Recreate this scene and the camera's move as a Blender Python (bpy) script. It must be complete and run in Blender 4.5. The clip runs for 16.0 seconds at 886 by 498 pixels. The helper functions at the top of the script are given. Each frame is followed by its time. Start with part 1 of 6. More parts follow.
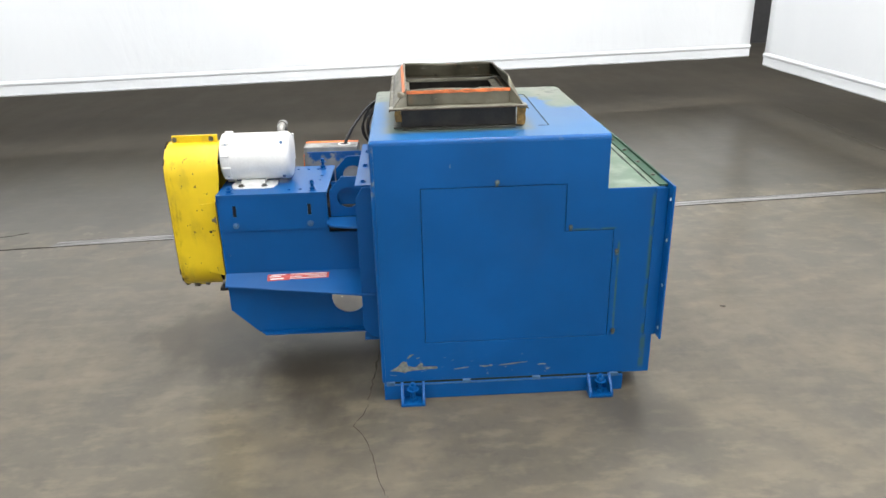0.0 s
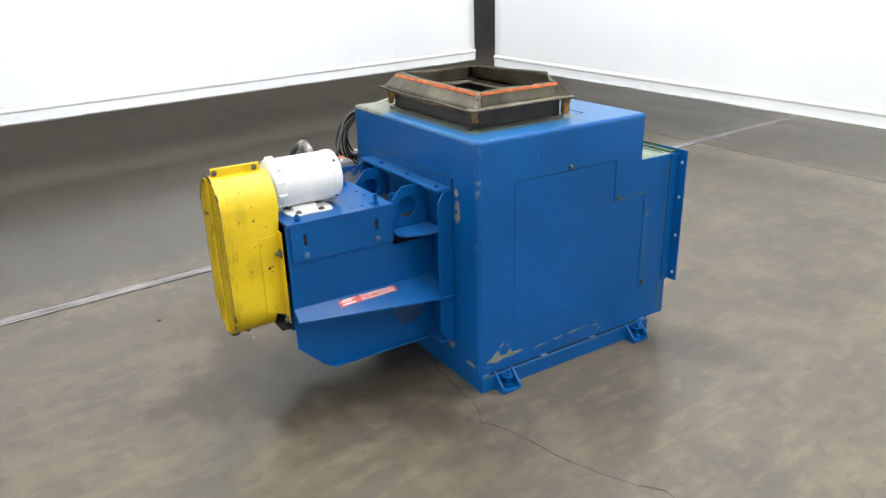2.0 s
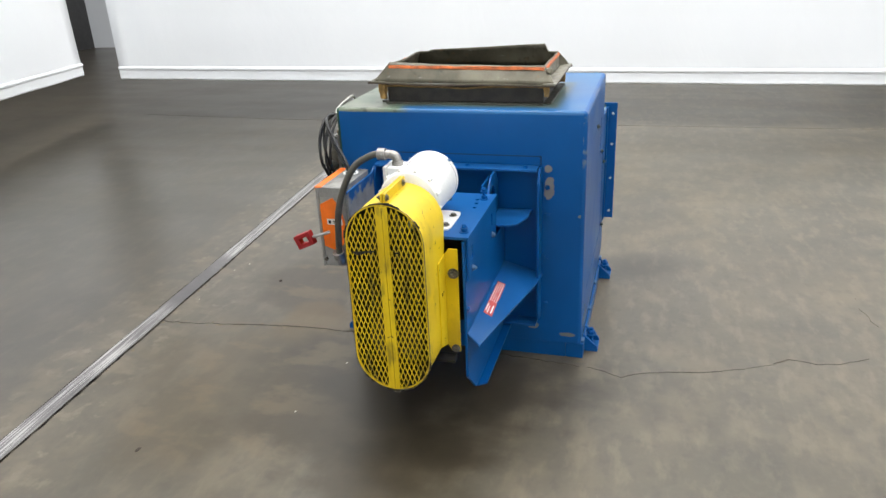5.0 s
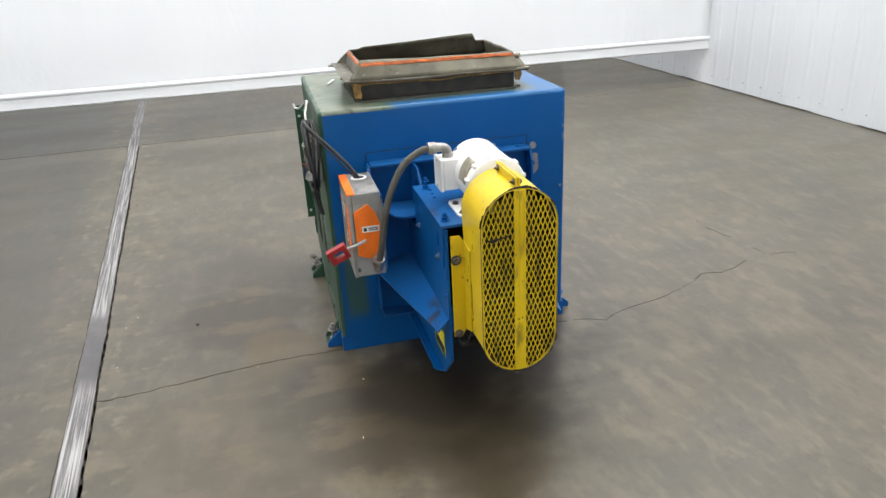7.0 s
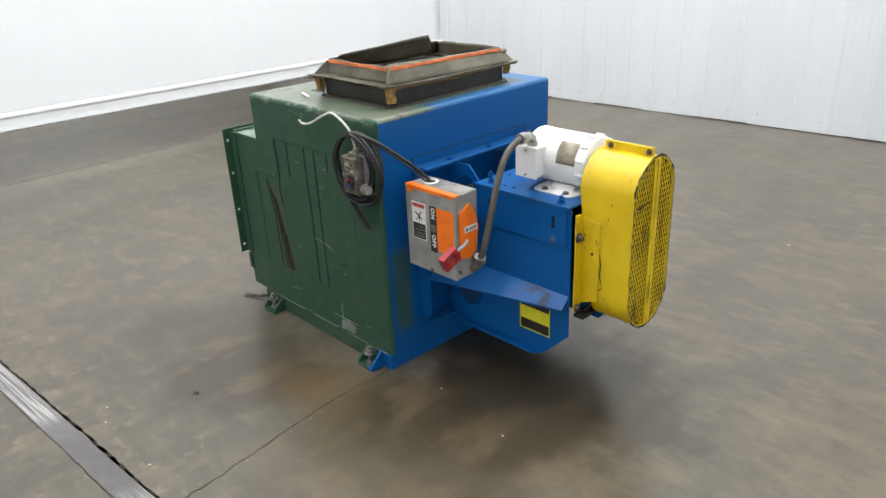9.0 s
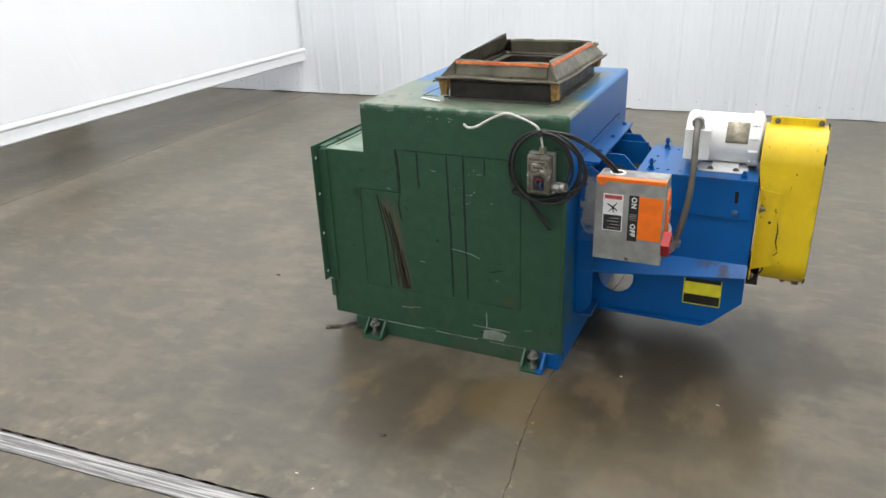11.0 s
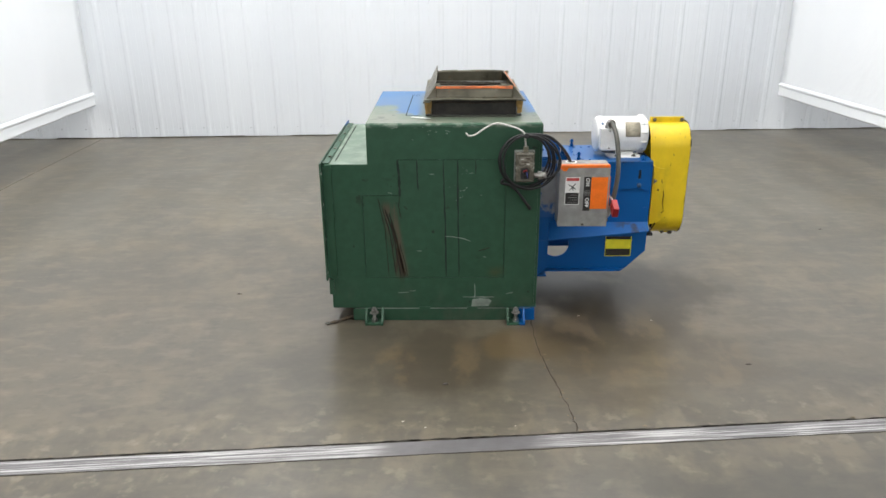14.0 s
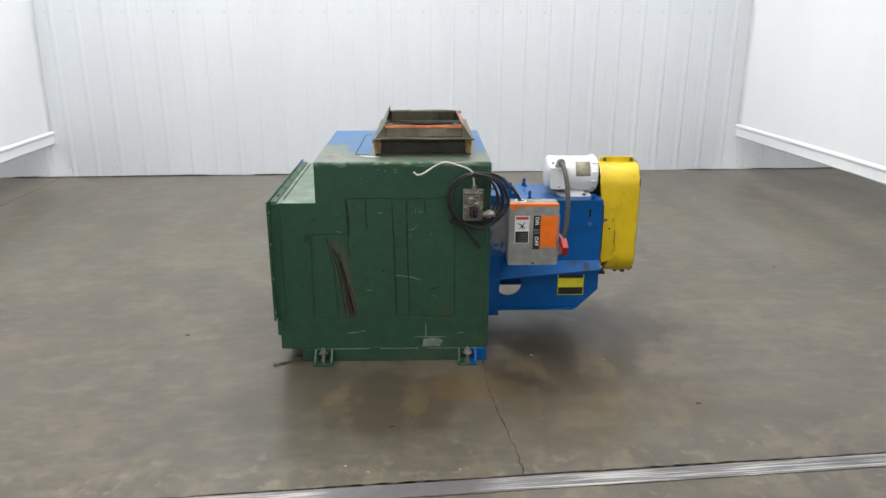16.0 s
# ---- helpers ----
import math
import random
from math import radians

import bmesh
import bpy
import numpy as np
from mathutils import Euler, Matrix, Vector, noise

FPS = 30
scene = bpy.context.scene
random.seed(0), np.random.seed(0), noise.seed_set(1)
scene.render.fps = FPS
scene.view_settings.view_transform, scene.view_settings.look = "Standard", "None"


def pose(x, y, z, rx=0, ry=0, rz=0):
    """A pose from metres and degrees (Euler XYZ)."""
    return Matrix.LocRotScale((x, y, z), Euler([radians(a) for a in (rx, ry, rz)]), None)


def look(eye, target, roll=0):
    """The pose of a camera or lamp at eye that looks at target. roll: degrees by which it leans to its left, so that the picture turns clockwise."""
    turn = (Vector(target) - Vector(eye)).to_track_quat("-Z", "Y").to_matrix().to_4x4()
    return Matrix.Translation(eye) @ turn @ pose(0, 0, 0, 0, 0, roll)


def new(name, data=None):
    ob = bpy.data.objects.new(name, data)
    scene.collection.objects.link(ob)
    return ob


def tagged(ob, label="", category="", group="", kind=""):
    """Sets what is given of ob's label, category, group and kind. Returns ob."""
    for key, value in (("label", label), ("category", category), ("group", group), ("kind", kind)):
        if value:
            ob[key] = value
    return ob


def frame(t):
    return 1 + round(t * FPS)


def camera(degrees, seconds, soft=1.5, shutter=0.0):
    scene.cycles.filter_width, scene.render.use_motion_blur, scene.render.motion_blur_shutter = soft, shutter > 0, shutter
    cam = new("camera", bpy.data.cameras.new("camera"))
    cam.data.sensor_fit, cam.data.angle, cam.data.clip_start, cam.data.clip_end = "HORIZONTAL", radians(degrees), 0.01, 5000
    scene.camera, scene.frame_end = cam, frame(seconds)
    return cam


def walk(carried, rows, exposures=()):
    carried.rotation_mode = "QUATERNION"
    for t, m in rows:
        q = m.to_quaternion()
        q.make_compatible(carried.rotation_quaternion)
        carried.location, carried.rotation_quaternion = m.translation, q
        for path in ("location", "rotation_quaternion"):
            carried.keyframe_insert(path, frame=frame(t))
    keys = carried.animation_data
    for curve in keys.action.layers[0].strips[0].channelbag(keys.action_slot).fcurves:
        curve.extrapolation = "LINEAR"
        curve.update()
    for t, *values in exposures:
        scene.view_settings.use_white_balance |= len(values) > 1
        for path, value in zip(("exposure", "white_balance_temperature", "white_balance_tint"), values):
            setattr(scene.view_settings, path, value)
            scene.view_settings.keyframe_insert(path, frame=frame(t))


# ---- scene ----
cam = camera(62.8, 16.0)
METRES, EYE, TILT, LEAN, TURN = 9.259, 1.5, 0.0, 0.0, -3.0
PATH = [
    (0, (0.129, 0.125, 1.447), (0.213, 1.976, 0.693), -1.3),
    (0.5, (-0.199, 0.15, 1.45), (0.108, 1.981, 0.707), -1.6),
    (1, (-0.579, 0.166, 1.45), (-0.024, 1.94, 0.711), -1.8),
    (1.5, (-0.915, 0.306, 1.436), (-0.168, 2.007, 0.695), -1.9),
    (2, (-1.283, 0.453, 1.446), (-0.299, 2.034, 0.717), -1.6),
    (2.5, (-1.547, 0.675, 1.428), (-0.396, 2.133, 0.687), -1.8),
    (3, (-1.816, 0.925, 1.438), (-0.468, 2.196, 0.685), -1.8),
    (3.5, (-2.046, 1.186, 1.438), (-0.541, 2.256, 0.669), -2.1),
    (3.7, (-2.102, 1.304, 1.43), (-0.57, 2.331, 0.656), -2.3),
    (5.8, (-2.462, 2.587, 1.439), (-0.627, 2.744, 0.659), -3.1),
    (6, (-2.479, 2.71, 1.445), (-0.642, 2.786, 0.656), -3.3),
    (6.5, (-2.433, 3.017, 1.432), (-0.601, 2.893, 0.639), -3.6),
    (7, (-2.414, 3.352, 1.447), (-0.628, 2.932, 0.65), -2.9),
    (7.5, (-2.347, 3.656, 1.453), (-0.639, 2.998, 0.648), -2.6),
    (8, (-2.193, 3.957, 1.453), (-0.551, 3.112, 0.683), -2.6),
    (8.5, (-2.037, 4.278, 1.467), (-0.531, 3.22, 0.685), -2.7),
    (9, (-1.766, 4.583, 1.451), (-0.43, 3.325, 0.654), -2.6),
    (9.5, (-1.501, 4.842, 1.457), (-0.371, 3.402, 0.652), -1.4),
    (10, (-1.25, 5.05, 1.47), (-0.317, 3.484, 0.648), -1.2),
    (10.2, (-1.125, 5.108, 1.459), (-0.176, 3.546, 0.645), -2.3),
    (12.3, (0.118, 5.755, 1.499), (0.32, 3.93, 0.704), -2.0),
    (12.5, (0.179, 5.811, 1.512), (0.303, 3.981, 0.713), -2.1),
    (13, (0.264, 5.982, 1.498), (0.358, 4.134, 0.74), -1.9),
    (13.5, (0.37, 6.161, 1.523), (0.447, 4.307, 0.778), -1.6),
    (14, (0.403, 6.228, 1.524), (0.422, 4.361, 0.806), -0.4),
    (14.5, (0.36, 6.216, 1.525), (0.369, 4.34, 0.834), -0.0),
    (15, (0.333, 6.209, 1.529), (0.322, 4.323, 0.862), -0.4),
    (15.5, (0.303, 6.203, 1.525), (0.271, 4.307, 0.89), 0.0),
    (16, (0.288, 6.206, 1.516), (0.24, 4.304, 0.899), 0.1),
]
walk(cam, [(t, look(eye, target, roll)) for t, eye, target, roll in PATH], [(0, 0.0), (3.5, -0.03), (6, -0.15), (10, -0.17), (12.5, -0.12), (14, -0.17), (16, -0.36)])

# ==== world and light ====
world = bpy.data.worlds.new("hall_air")
scene.world = world
world.use_nodes = True
world.node_tree.nodes["Background"].inputs[0].default_value = (0.9, 0.95, 1.0, 1)
world.node_tree.nodes["Background"].inputs[1].default_value = 0.06
scene.view_settings.exposure = 0.0
# rows of tube lights: centre x, y, length, turn, share of power; each row is a pair of tilted tubes
LAMP_WATTS = 14.3
# rows are out of view; the last three are added to brighten the outer floor
ROWS = [(-1.2, 2.5, 7.0, 0, 1.0), (0.9, 2.5, 7.0, 0, 1.0), (2.6, 2.5, 7.0, 0, 1.04), (-5.4, 3.2, 8.0, 0, 1.3), (6.2, 3.2, 8.0, 0, 1.35), (0.2, 9.8, 11.0, 90, 1.35)]
for lx, ly, length, turn, share in ROWS:
    for tilt in (-28, 28):
        lamp = bpy.data.lights.new("tube_light", "AREA")
        lamp.shape, lamp.size, lamp.size_y, lamp.energy = "RECTANGLE", 0.20, length - 0.1, LAMP_WATTS * length * share
        lamp.color = (1.0, 0.985, 0.96)
        new("tube_light", lamp).matrix_world = pose(lx, ly, 4.88, 0, 0, turn) @ pose(-0.13 * tilt / 28, 0, 0, 0, tilt, 0)


# ==== materials ====
class Nodes:
    """Small node writer for one material."""

    def __init__(self, name):
        self.mat = bpy.data.materials.new(name)
        self.mat.use_nodes = True
        self.nt = self.mat.node_tree
        self.bsdf = self.nt.nodes["Principled BSDF"]
        self.pos = self.nt.nodes.new("ShaderNodeNewGeometry").outputs["Position"]

    def put(self, socket, value):
        if hasattr(value, "is_linked"):
            self.nt.links.new(value, socket)
        elif isinstance(value, (tuple, list)) and len(value) == 3 and socket.type == "RGBA":
            socket.default_value = (*value, 1)
        else:
            socket.default_value = value

    def math(self, op, a, b=0.0, clamp=False):
        n = self.nt.nodes.new("ShaderNodeMath")
        n.operation, n.use_clamp = op, clamp
        self.put(n.inputs[0], a)
        self.put(n.inputs[1], b)
        return n.outputs[0]

    def xyz(self):
        n = self.nt.nodes.new("ShaderNodeSeparateXYZ")
        self.nt.links.new(self.pos, n.inputs[0])
        return n.outputs

    def noise(self, scale, detail=4.0, stretch=(1, 1, 1), rough=0.55, distort=0.0):
        m = self.nt.nodes.new("ShaderNodeMapping")
        self.nt.links.new(self.pos, m.inputs[0])
        m.inputs["Scale"].default_value = stretch
        n = self.nt.nodes.new("ShaderNodeTexNoise")
        self.nt.links.new(m.outputs[0], n.inputs["Vector"])
        n.inputs["Scale"].default_value, n.inputs["Detail"].default_value = scale, detail
        n.inputs["Roughness"].default_value, n.inputs["Distortion"].default_value = rough, distort
        return n.outputs["Fac"]

    def ramp(self, fac, lo, hi, a=0.0, b=1.0):
        n = self.nt.nodes.new("ShaderNodeMapRange")
        n.interpolation_type = "SMOOTHSTEP"
        self.put(n.inputs["Value"], fac)
        for key, v in (("From Min", lo), ("From Max", hi), ("To Min", a), ("To Max", b)):
            n.inputs[key].default_value = v
        return n.outputs["Result"]

    def window(self, axis, lo, hi, soft=0.02):
        v = self.xyz()["XYZ".index(axis)]
        return self.math("MULTIPLY", self.ramp(v, lo - soft, lo + soft), self.ramp(v, hi - soft, hi + soft, 1.0, 0.0))

    def mix(self, fac, a, b):
        n = self.nt.nodes.new("ShaderNodeMix")
        n.data_type = "RGBA"
        self.put(n.inputs["Factor"], fac)
        self.put(n.inputs[6], a)
        self.put(n.inputs[7], b)
        return n.outputs[2]

    def times(self, *values):
        out = values[0]
        for v in values[1:]:
            out = self.math("MULTIPLY", out, v)
        return out

    def bump(self, height, strength, distance):
        n = self.nt.nodes.new("ShaderNodeBump")
        n.inputs["Strength"].default_value, n.inputs["Distance"].default_value = strength, distance
        self.put(n.inputs["Height"], height)
        self.nt.links.new(n.outputs[0], self.bsdf.inputs["Normal"])

    def done(self, color, rough, metal=0.0, **more):
        self.put(self.bsdf.inputs["Base Color"], color)
        self.put(self.bsdf.inputs["Roughness"], rough)
        self.put(self.bsdf.inputs["Metallic"], metal)
        for key, v in more.items():
            self.put(self.bsdf.inputs[key.replace("_", " ")], v)
        return self.mat


def plain(name, color, rough=0.5, metal=0.0, vary=0.25, scale=14.0, bump=0.15):
    """A surface with blotches, fine grain and a slight relief."""
    n = Nodes(name)
    big, fine = n.noise(scale), n.noise(scale * 14, 2)
    dark = tuple(c * (1 - vary) for c in color)
    lite = tuple(min(1, c * (1 + vary * 0.6)) for c in color)
    col = n.mix(n.ramp(n.math("ADD", n.math("MULTIPLY", big, 0.75), n.math("MULTIPLY", fine, 0.25)), 0.35, 0.65), dark, lite)
    n.bump(fine, bump, 0.002)
    return n.done(col, n.ramp(big, 0.3, 0.7, max(0.05, rough - 0.08), min(1, rough + 0.1)), metal)


BLUE, GREEN = (0.0012, 0.0805, 0.279), (0.0275, 0.0745, 0.0435)
BARE = (0.30, 0.29, 0.26)


def machine_paint(name, split):
    """Blue paint brushed over an older green coat; split says where the green still shows."""
    n = Nodes(name)
    big, mid, fine = n.noise(2.2, 5), n.noise(22, 5), n.noise(260, 2)
    x, y, z = n.xyz()
    edge = n.math("MULTIPLY", n.math("SUBTRACT", n.noise(9, 6), 0.5), 0.16)
    blue = n.mix(n.ramp(big, 0.3, 0.7), tuple(c * 0.86 for c in BLUE), tuple(c * 1.14 for c in BLUE))
    green = n.mix(n.ramp(mid, 0.3, 0.75), tuple(c * 0.9 for c in GREEN), tuple(c * 1.1 for c in GREEN))
    if split == "back":
        lean = n.math("SUBTRACT", x, n.math("ADD", 0.583, n.math("MULTIPLY", z, 0.16)))
        run = n.noise(30, 5, (1.6, 1, 0.16), 0.6)
        smear = n.times(n.ramp(n.math("ABSOLUTE", lean), 0.018, 0.040, 1.0, 0.0), n.window("Z", 0.225, 0.565, 0.025), n.ramp(run, 0.36, 0.56))
        col = n.mix(n.math("MULTIPLY", smear, 0.9), green, (0.088, 0.070, 0.049))
        brown = n.times(n.ramp(n.math("ABSOLUTE", n.math("SUBTRACT", lean, 0.008)), 0.006, 0.022, 1.0, 0.0), n.window("Z", 0.22, 0.40, 0.06), n.ramp(run, 0.40, 0.56))
        col = n.mix(n.math("MULTIPLY", brown, 0.85), col, (0.034, 0.020, 0.013))
        # grease marks, chipped top edge, grime low down by the rail
        spot = n.times(n.ramp(n.noise(17, 4), 0.655, 0.69), n.ramp(n.noise(3.4, 2), 0.44, 0.56))
        col = n.mix(n.math("MULTIPLY", spot, 0.8), col, (0.016, 0.020, 0.015))
        worn_edge = n.times(n.ramp(z, 0.895, 0.915), n.ramp(n.noise(24, 5, (1, 1, 2)), 0.47, 0.60))
        col = n.mix(n.math("MULTIPLY", worn_edge, 0.7), col, (0.17, 0.20, 0.16))
        rusty = n.times(n.window("X", 0.165, 0.225, 0.03), n.window("Z", 0.225, 0.262, 0.025), n.ramp(n.noise(24, 4), 0.36, 0.62))
        col = n.mix(n.math("MULTIPLY", rusty, 0.55), col, (0.075, 0.062, 0.022))
        dusty = n.times(n.ramp(z, 0.06, 0.24, 1.0, 0.0), n.ramp(n.noise(13, 5, (1, 1, 0.6)), 0.44, 0.68))
        col = n.mix(n.math("MULTIPLY", dusty, 0.40), col, (0.075, 0.088, 0.062))
        col = n.mix(n.times(n.window("X", -0.1, 0.085, 0.006), n.window("Z", -0.1, 0.066, 0.006)), col, blue)
    elif split == "top":
        worn = n.mix(n.ramp(n.noise(7, 6), 0.35, 0.65), (0.088, 0.132, 0.090), (0.165, 0.178, 0.136))
        worn = n.mix(n.times(n.ramp(n.noise(21, 5), 0.58, 0.66), 0.7), worn, (0.035, 0.045, 0.034))
        back = n.ramp(n.math("ADD", y, edge), 2.91, 2.97)
        back = n.math("MULTIPLY", back, n.math("SUBTRACT", 1.0, n.times(n.window("X", 0.50, 0.588, 0.008), n.ramp(y, 3.005, 3.015, 1.0, 0.0), n.ramp(mid, 0.32, 0.46))))
        ring = n.times(n.window("X", 0.052, 0.535, 0.022), n.window("Y", 2.402, 3.2, 0.022), n.ramp(mid, 0.20, 0.50))
        right = n.times(n.ramp(n.math("ADD", x, n.math("MULTIPLY", edge, 1.3)), 0.62, 0.66), n.ramp(n.math("ADD", y, edge), 2.72, 2.80))
        # faded blue, lightened too to stand for the stronger light from above
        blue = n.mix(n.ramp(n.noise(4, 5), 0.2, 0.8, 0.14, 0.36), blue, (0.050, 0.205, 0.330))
        col = n.mix(n.math("MULTIPLY", ring, 0.85), blue, (0.090, 0.110, 0.060))
        col = n.mix(n.math("MAXIMUM", back, right), col, worn)
    elif split == "step":
        col = n.mix(n.ramp(n.noise(11, 6), 0.35, 0.7), (0.10, 0.16, 0.11), (0.23, 0.28, 0.22))
    elif split == "end":
        low = n.times(n.window("Y", 3.08, 3.155, 0.016), n.ramp(n.math("ADD", z, edge), 0.12, 0.20), n.ramp(z, 0.42, 0.5, 1.0, 0.0))
        col = n.mix(n.math("MULTIPLY", low, 0.8), blue, (0.05, 0.10, 0.05))
        def worn_spot(cy, cz, ry, rz):
            d = n.math("ADD", n.math("POWER", n.math("DIVIDE", n.math("SUBTRACT", y, cy), ry), 2.0), n.math("POWER", n.math("DIVIDE", n.math("SUBTRACT", z, cz), rz), 2.0))
            return n.ramp(n.math("ADD", d, n.math("MULTIPLY", n.math("SUBTRACT", n.noise(34, 4), 0.5), 2.6)), 0.85, 1.15, 1.0, 0.0)
        spots = n.math("MAXIMUM", worn_spot(2.424, 0.657, 0.019, 0.036), worn_spot(2.428, 0.726, 0.012, 0.013))
        low2 = n.math("MAXIMUM", worn_spot(2.478, 0.128, 0.020, 0.016), worn_spot(2.352, 0.098, 0.026, 0.009))
        low2 = n.math("MAXIMUM", low2, worn_spot(2.315, 0.560, 0.010, 0.006))
        col = n.mix(n.math("MULTIPLY", n.math("MAXIMUM", spots, low2), 0.8), col, (0.24, 0.215, 0.165))
    elif split == "front":
        strip = n.times(n.window("X", 0.802, 0.809, 0.002), n.window("Z", 0.235, 0.56, 0.01), n.ramp(mid, 0.25, 0.45))
        strip2 = n.times(n.window("X", 0.905, 0.922, 0.005), n.window("Z", 0.08, 0.72, 0.02), n.ramp(mid, 0.36, 0.52))
        strip3 = n.times(n.window("X", 0.655, 0.79, 0.01), n.window("Z", 0.607, 0.613, 0.002), n.ramp(mid, 0.35, 0.5))
        strip = n.math("MAXIMUM", strip, strip3)
        col = n.mix(n.math("MULTIPLY", n.math("MAXIMUM", strip, strip2), 0.62), blue, (0.06, 0.13, 0.06))
        chips = n.times(n.window("X", 0.03, 0.60, 0.03), n.window("Z", 0.080, 0.160, 0.015), n.ramp(n.noise(30, 5, (1, 1, 2.6)), 0.63, 0.68))
        col = n.mix(n.math("MULTIPLY", chips, 0.5), col, BARE)
    elif split == "edge":
        col = n.mix(n.math("MULTIPLY", n.ramp(n.noise(26, 5, (1, 1, 0.5)), 0.62, 0.70), 0.5), blue, (0.14, 0.19, 0.21))
        col = n.mix(n.times(n.window("Z", 0.74, 0.895, 0.02), n.ramp(n.noise(21, 5, (1, 1, 1.2)), 0.50, 0.58), 0.6), col, (0.24, 0.25, 0.22))
    elif split == "shelf":
        # blue paled in the colour for the light that falls on level faces
        blue = n.mix(n.ramp(n.noise(6, 5), 0.2, 0.8, 0.03, 0.12), blue, (0.10, 0.20, 0.32))
        soil = n.times(n.window("X", -0.56, -0.40, 0.05), n.ramp(y, 2.88, 2.91), n.ramp(n.noise(19, 5), 0.44, 0.60))
        col = n.mix(n.math("MULTIPLY", soil, 0.75), blue, (0.035, 0.026, 0.018))
    elif split == "half":
        col = n.mix(n.ramp(y, 2.36, 2.42), blue, green)
    else:
        col = blue
    scuff = n.ramp(n.noise(38, 6, (1, 1, 0.35), 0.7), 0.70, 0.74)
    col = n.mix(n.math("MULTIPLY", scuff, 0.45), col, BARE)
    grime = n.ramp(n.noise(3.1, 6, (1, 1, 0.5)), 0.52, 0.78)
    col = n.mix(n.math("MULTIPLY", grime, 0.14), col, (0.02, 0.03, 0.03))
    n.bump(n.math("ADD", n.math("MULTIPLY", fine, 0.3), n.math("MULTIPLY", mid, 0.7)), 0.05, 0.003)
    gloss = {"back": (0.34, 0.5), "top": (0.30, 0.36), "shelf": (0.285, 0.36)}.get(split, (0.29, 0.40))
    return n.done(col, n.ramp(big, 0.3, 0.7, *gloss), Specular_IOR_Level=0.36 if split == "top" else 0.26)


paint_front, paint_back = machine_paint("blue_paint_front", "front"), machine_paint("green_paint", "back")
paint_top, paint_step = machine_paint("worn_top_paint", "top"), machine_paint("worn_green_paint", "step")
paint_end, paint_blue = machine_paint("blue_paint_end", "end"), machine_paint("blue_paint", "plain")
paint_edge = machine_paint("blue_edge_paint", "edge")
paint_shelf = machine_paint("blue_shelf_paint", "shelf")


def overspray():
    """Grey primed sheet, caught by blue spray round its edges."""
    n = Nodes("blue_oversprayed_sheet")
    x, y, z = n.xyz()
    rag = n.math("MULTIPLY", n.math("SUBTRACT", n.noise(26, 5), 0.5), 0.16)
    grey = n.mix(n.ramp(n.noise(9, 5), 0.3, 0.7), (0.20, 0.20, 0.20), (0.33, 0.33, 0.33))
    low = n.ramp(n.math("ADD", z, rag), 0.480, 0.515, 1.0, 0.0)
    high = n.ramp(n.math("ADD", z, rag), 0.670, 0.695)
    inner = n.ramp(n.math("ADD", x, rag), -0.026, -0.006)
    col = n.mix(n.math("MAXIMUM", n.math("MAXIMUM", low, high), inner), grey, BLUE)
    n.bump(n.noise(120, 2), 0.1, 0.002)
    return n.done(col, 0.45)


half_sprayed = overspray()


def guard_paint():
    n = Nodes("yellow_paint")
    big, mid = n.noise(5, 5), n.noise(40, 6)
    col = n.mix(n.ramp(big, 0.3, 0.7), (0.62, 0.43, 0.006), (0.78, 0.56, 0.012))
    col = n.mix(n.math("MULTIPLY", n.ramp(mid, 0.66, 0.70), 0.8), col, (0.05, 0.035, 0.02))
    smut = n.times(n.ramp(n.noise(11, 5, (1.4, 1, 0.6)), 0.50, 0.72), 0.34)
    col = n.mix(smut, col, (0.30, 0.215, 0.020))
    x, y, z = n.xyz()
    drip = n.times(n.ramp(n.noise(30, 5, (1, 1, 0.25)), 0.54, 0.68), n.ramp(n.math("ADD", x, n.math("MULTIPLY", n.math("SUBTRACT", big, 0.5), 0.08)), -0.712, -0.690, 1.0, 0.0))
    col = n.mix(n.math("MULTIPLY", drip, 0.6), col, (0.10, 0.075, 0.018))
    n.bump(mid, 0.1, 0.002)
    return n.done(col, n.ramp(big, 0.3, 0.7, 0.29, 0.42))


yellow, yellow_label = guard_paint(), plain("yellow_label", (0.80, 0.72, 0.03), 0.45, 0, 0.12)
white_paint = plain("white_enamel", (0.78, 0.78, 0.76), 0.38, 0, 0.08, 9)
galv = plain("grey_enamel_sheet", (0.30, 0.30, 0.29), 0.42, 0.25, 0.22, 18)
steel = plain("bare_steel", (0.38, 0.37, 0.35), 0.38, 0.9, 0.35, 40)
bolt_mat = plain("dull_bolt", (0.16, 0.15, 0.13), 0.5, 0.7, 0.4, 60)
black = plain("black_rubber", (0.009, 0.009, 0.010), 0.5, 0, 0.3, 30)
# near black that stands in for shade inside openings
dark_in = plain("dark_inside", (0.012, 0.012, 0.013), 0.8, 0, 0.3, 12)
seam = plain("seam_dirt", (0.010, 0.019, 0.014), 0.8, 0, 0.3, 30)
blue_seam = plain("blue_seam_dirt", (0.004, 0.042, 0.125), 0.6, 0, 0.6, 18)
blue_line = plain("dark_blue_gap", (0.004, 0.024, 0.070), 0.7, 0, 0.5, 18)
latch_mat = plain("dirty_latch", (0.11, 0.13, 0.12), 0.5, 0.3, 0.6, 70)
gouge_mat = plain("gouge_dirt", (0.02, 0.016, 0.010), 0.8, 0, 0.5, 40)
rust_dark = plain("rust_dark", (0.040, 0.026, 0.013), 0.85, 0, 0.6, 50)
rust = plain("rust_brown", (0.055, 0.036, 0.024), 0.8, 0.1, 0.5, 30)
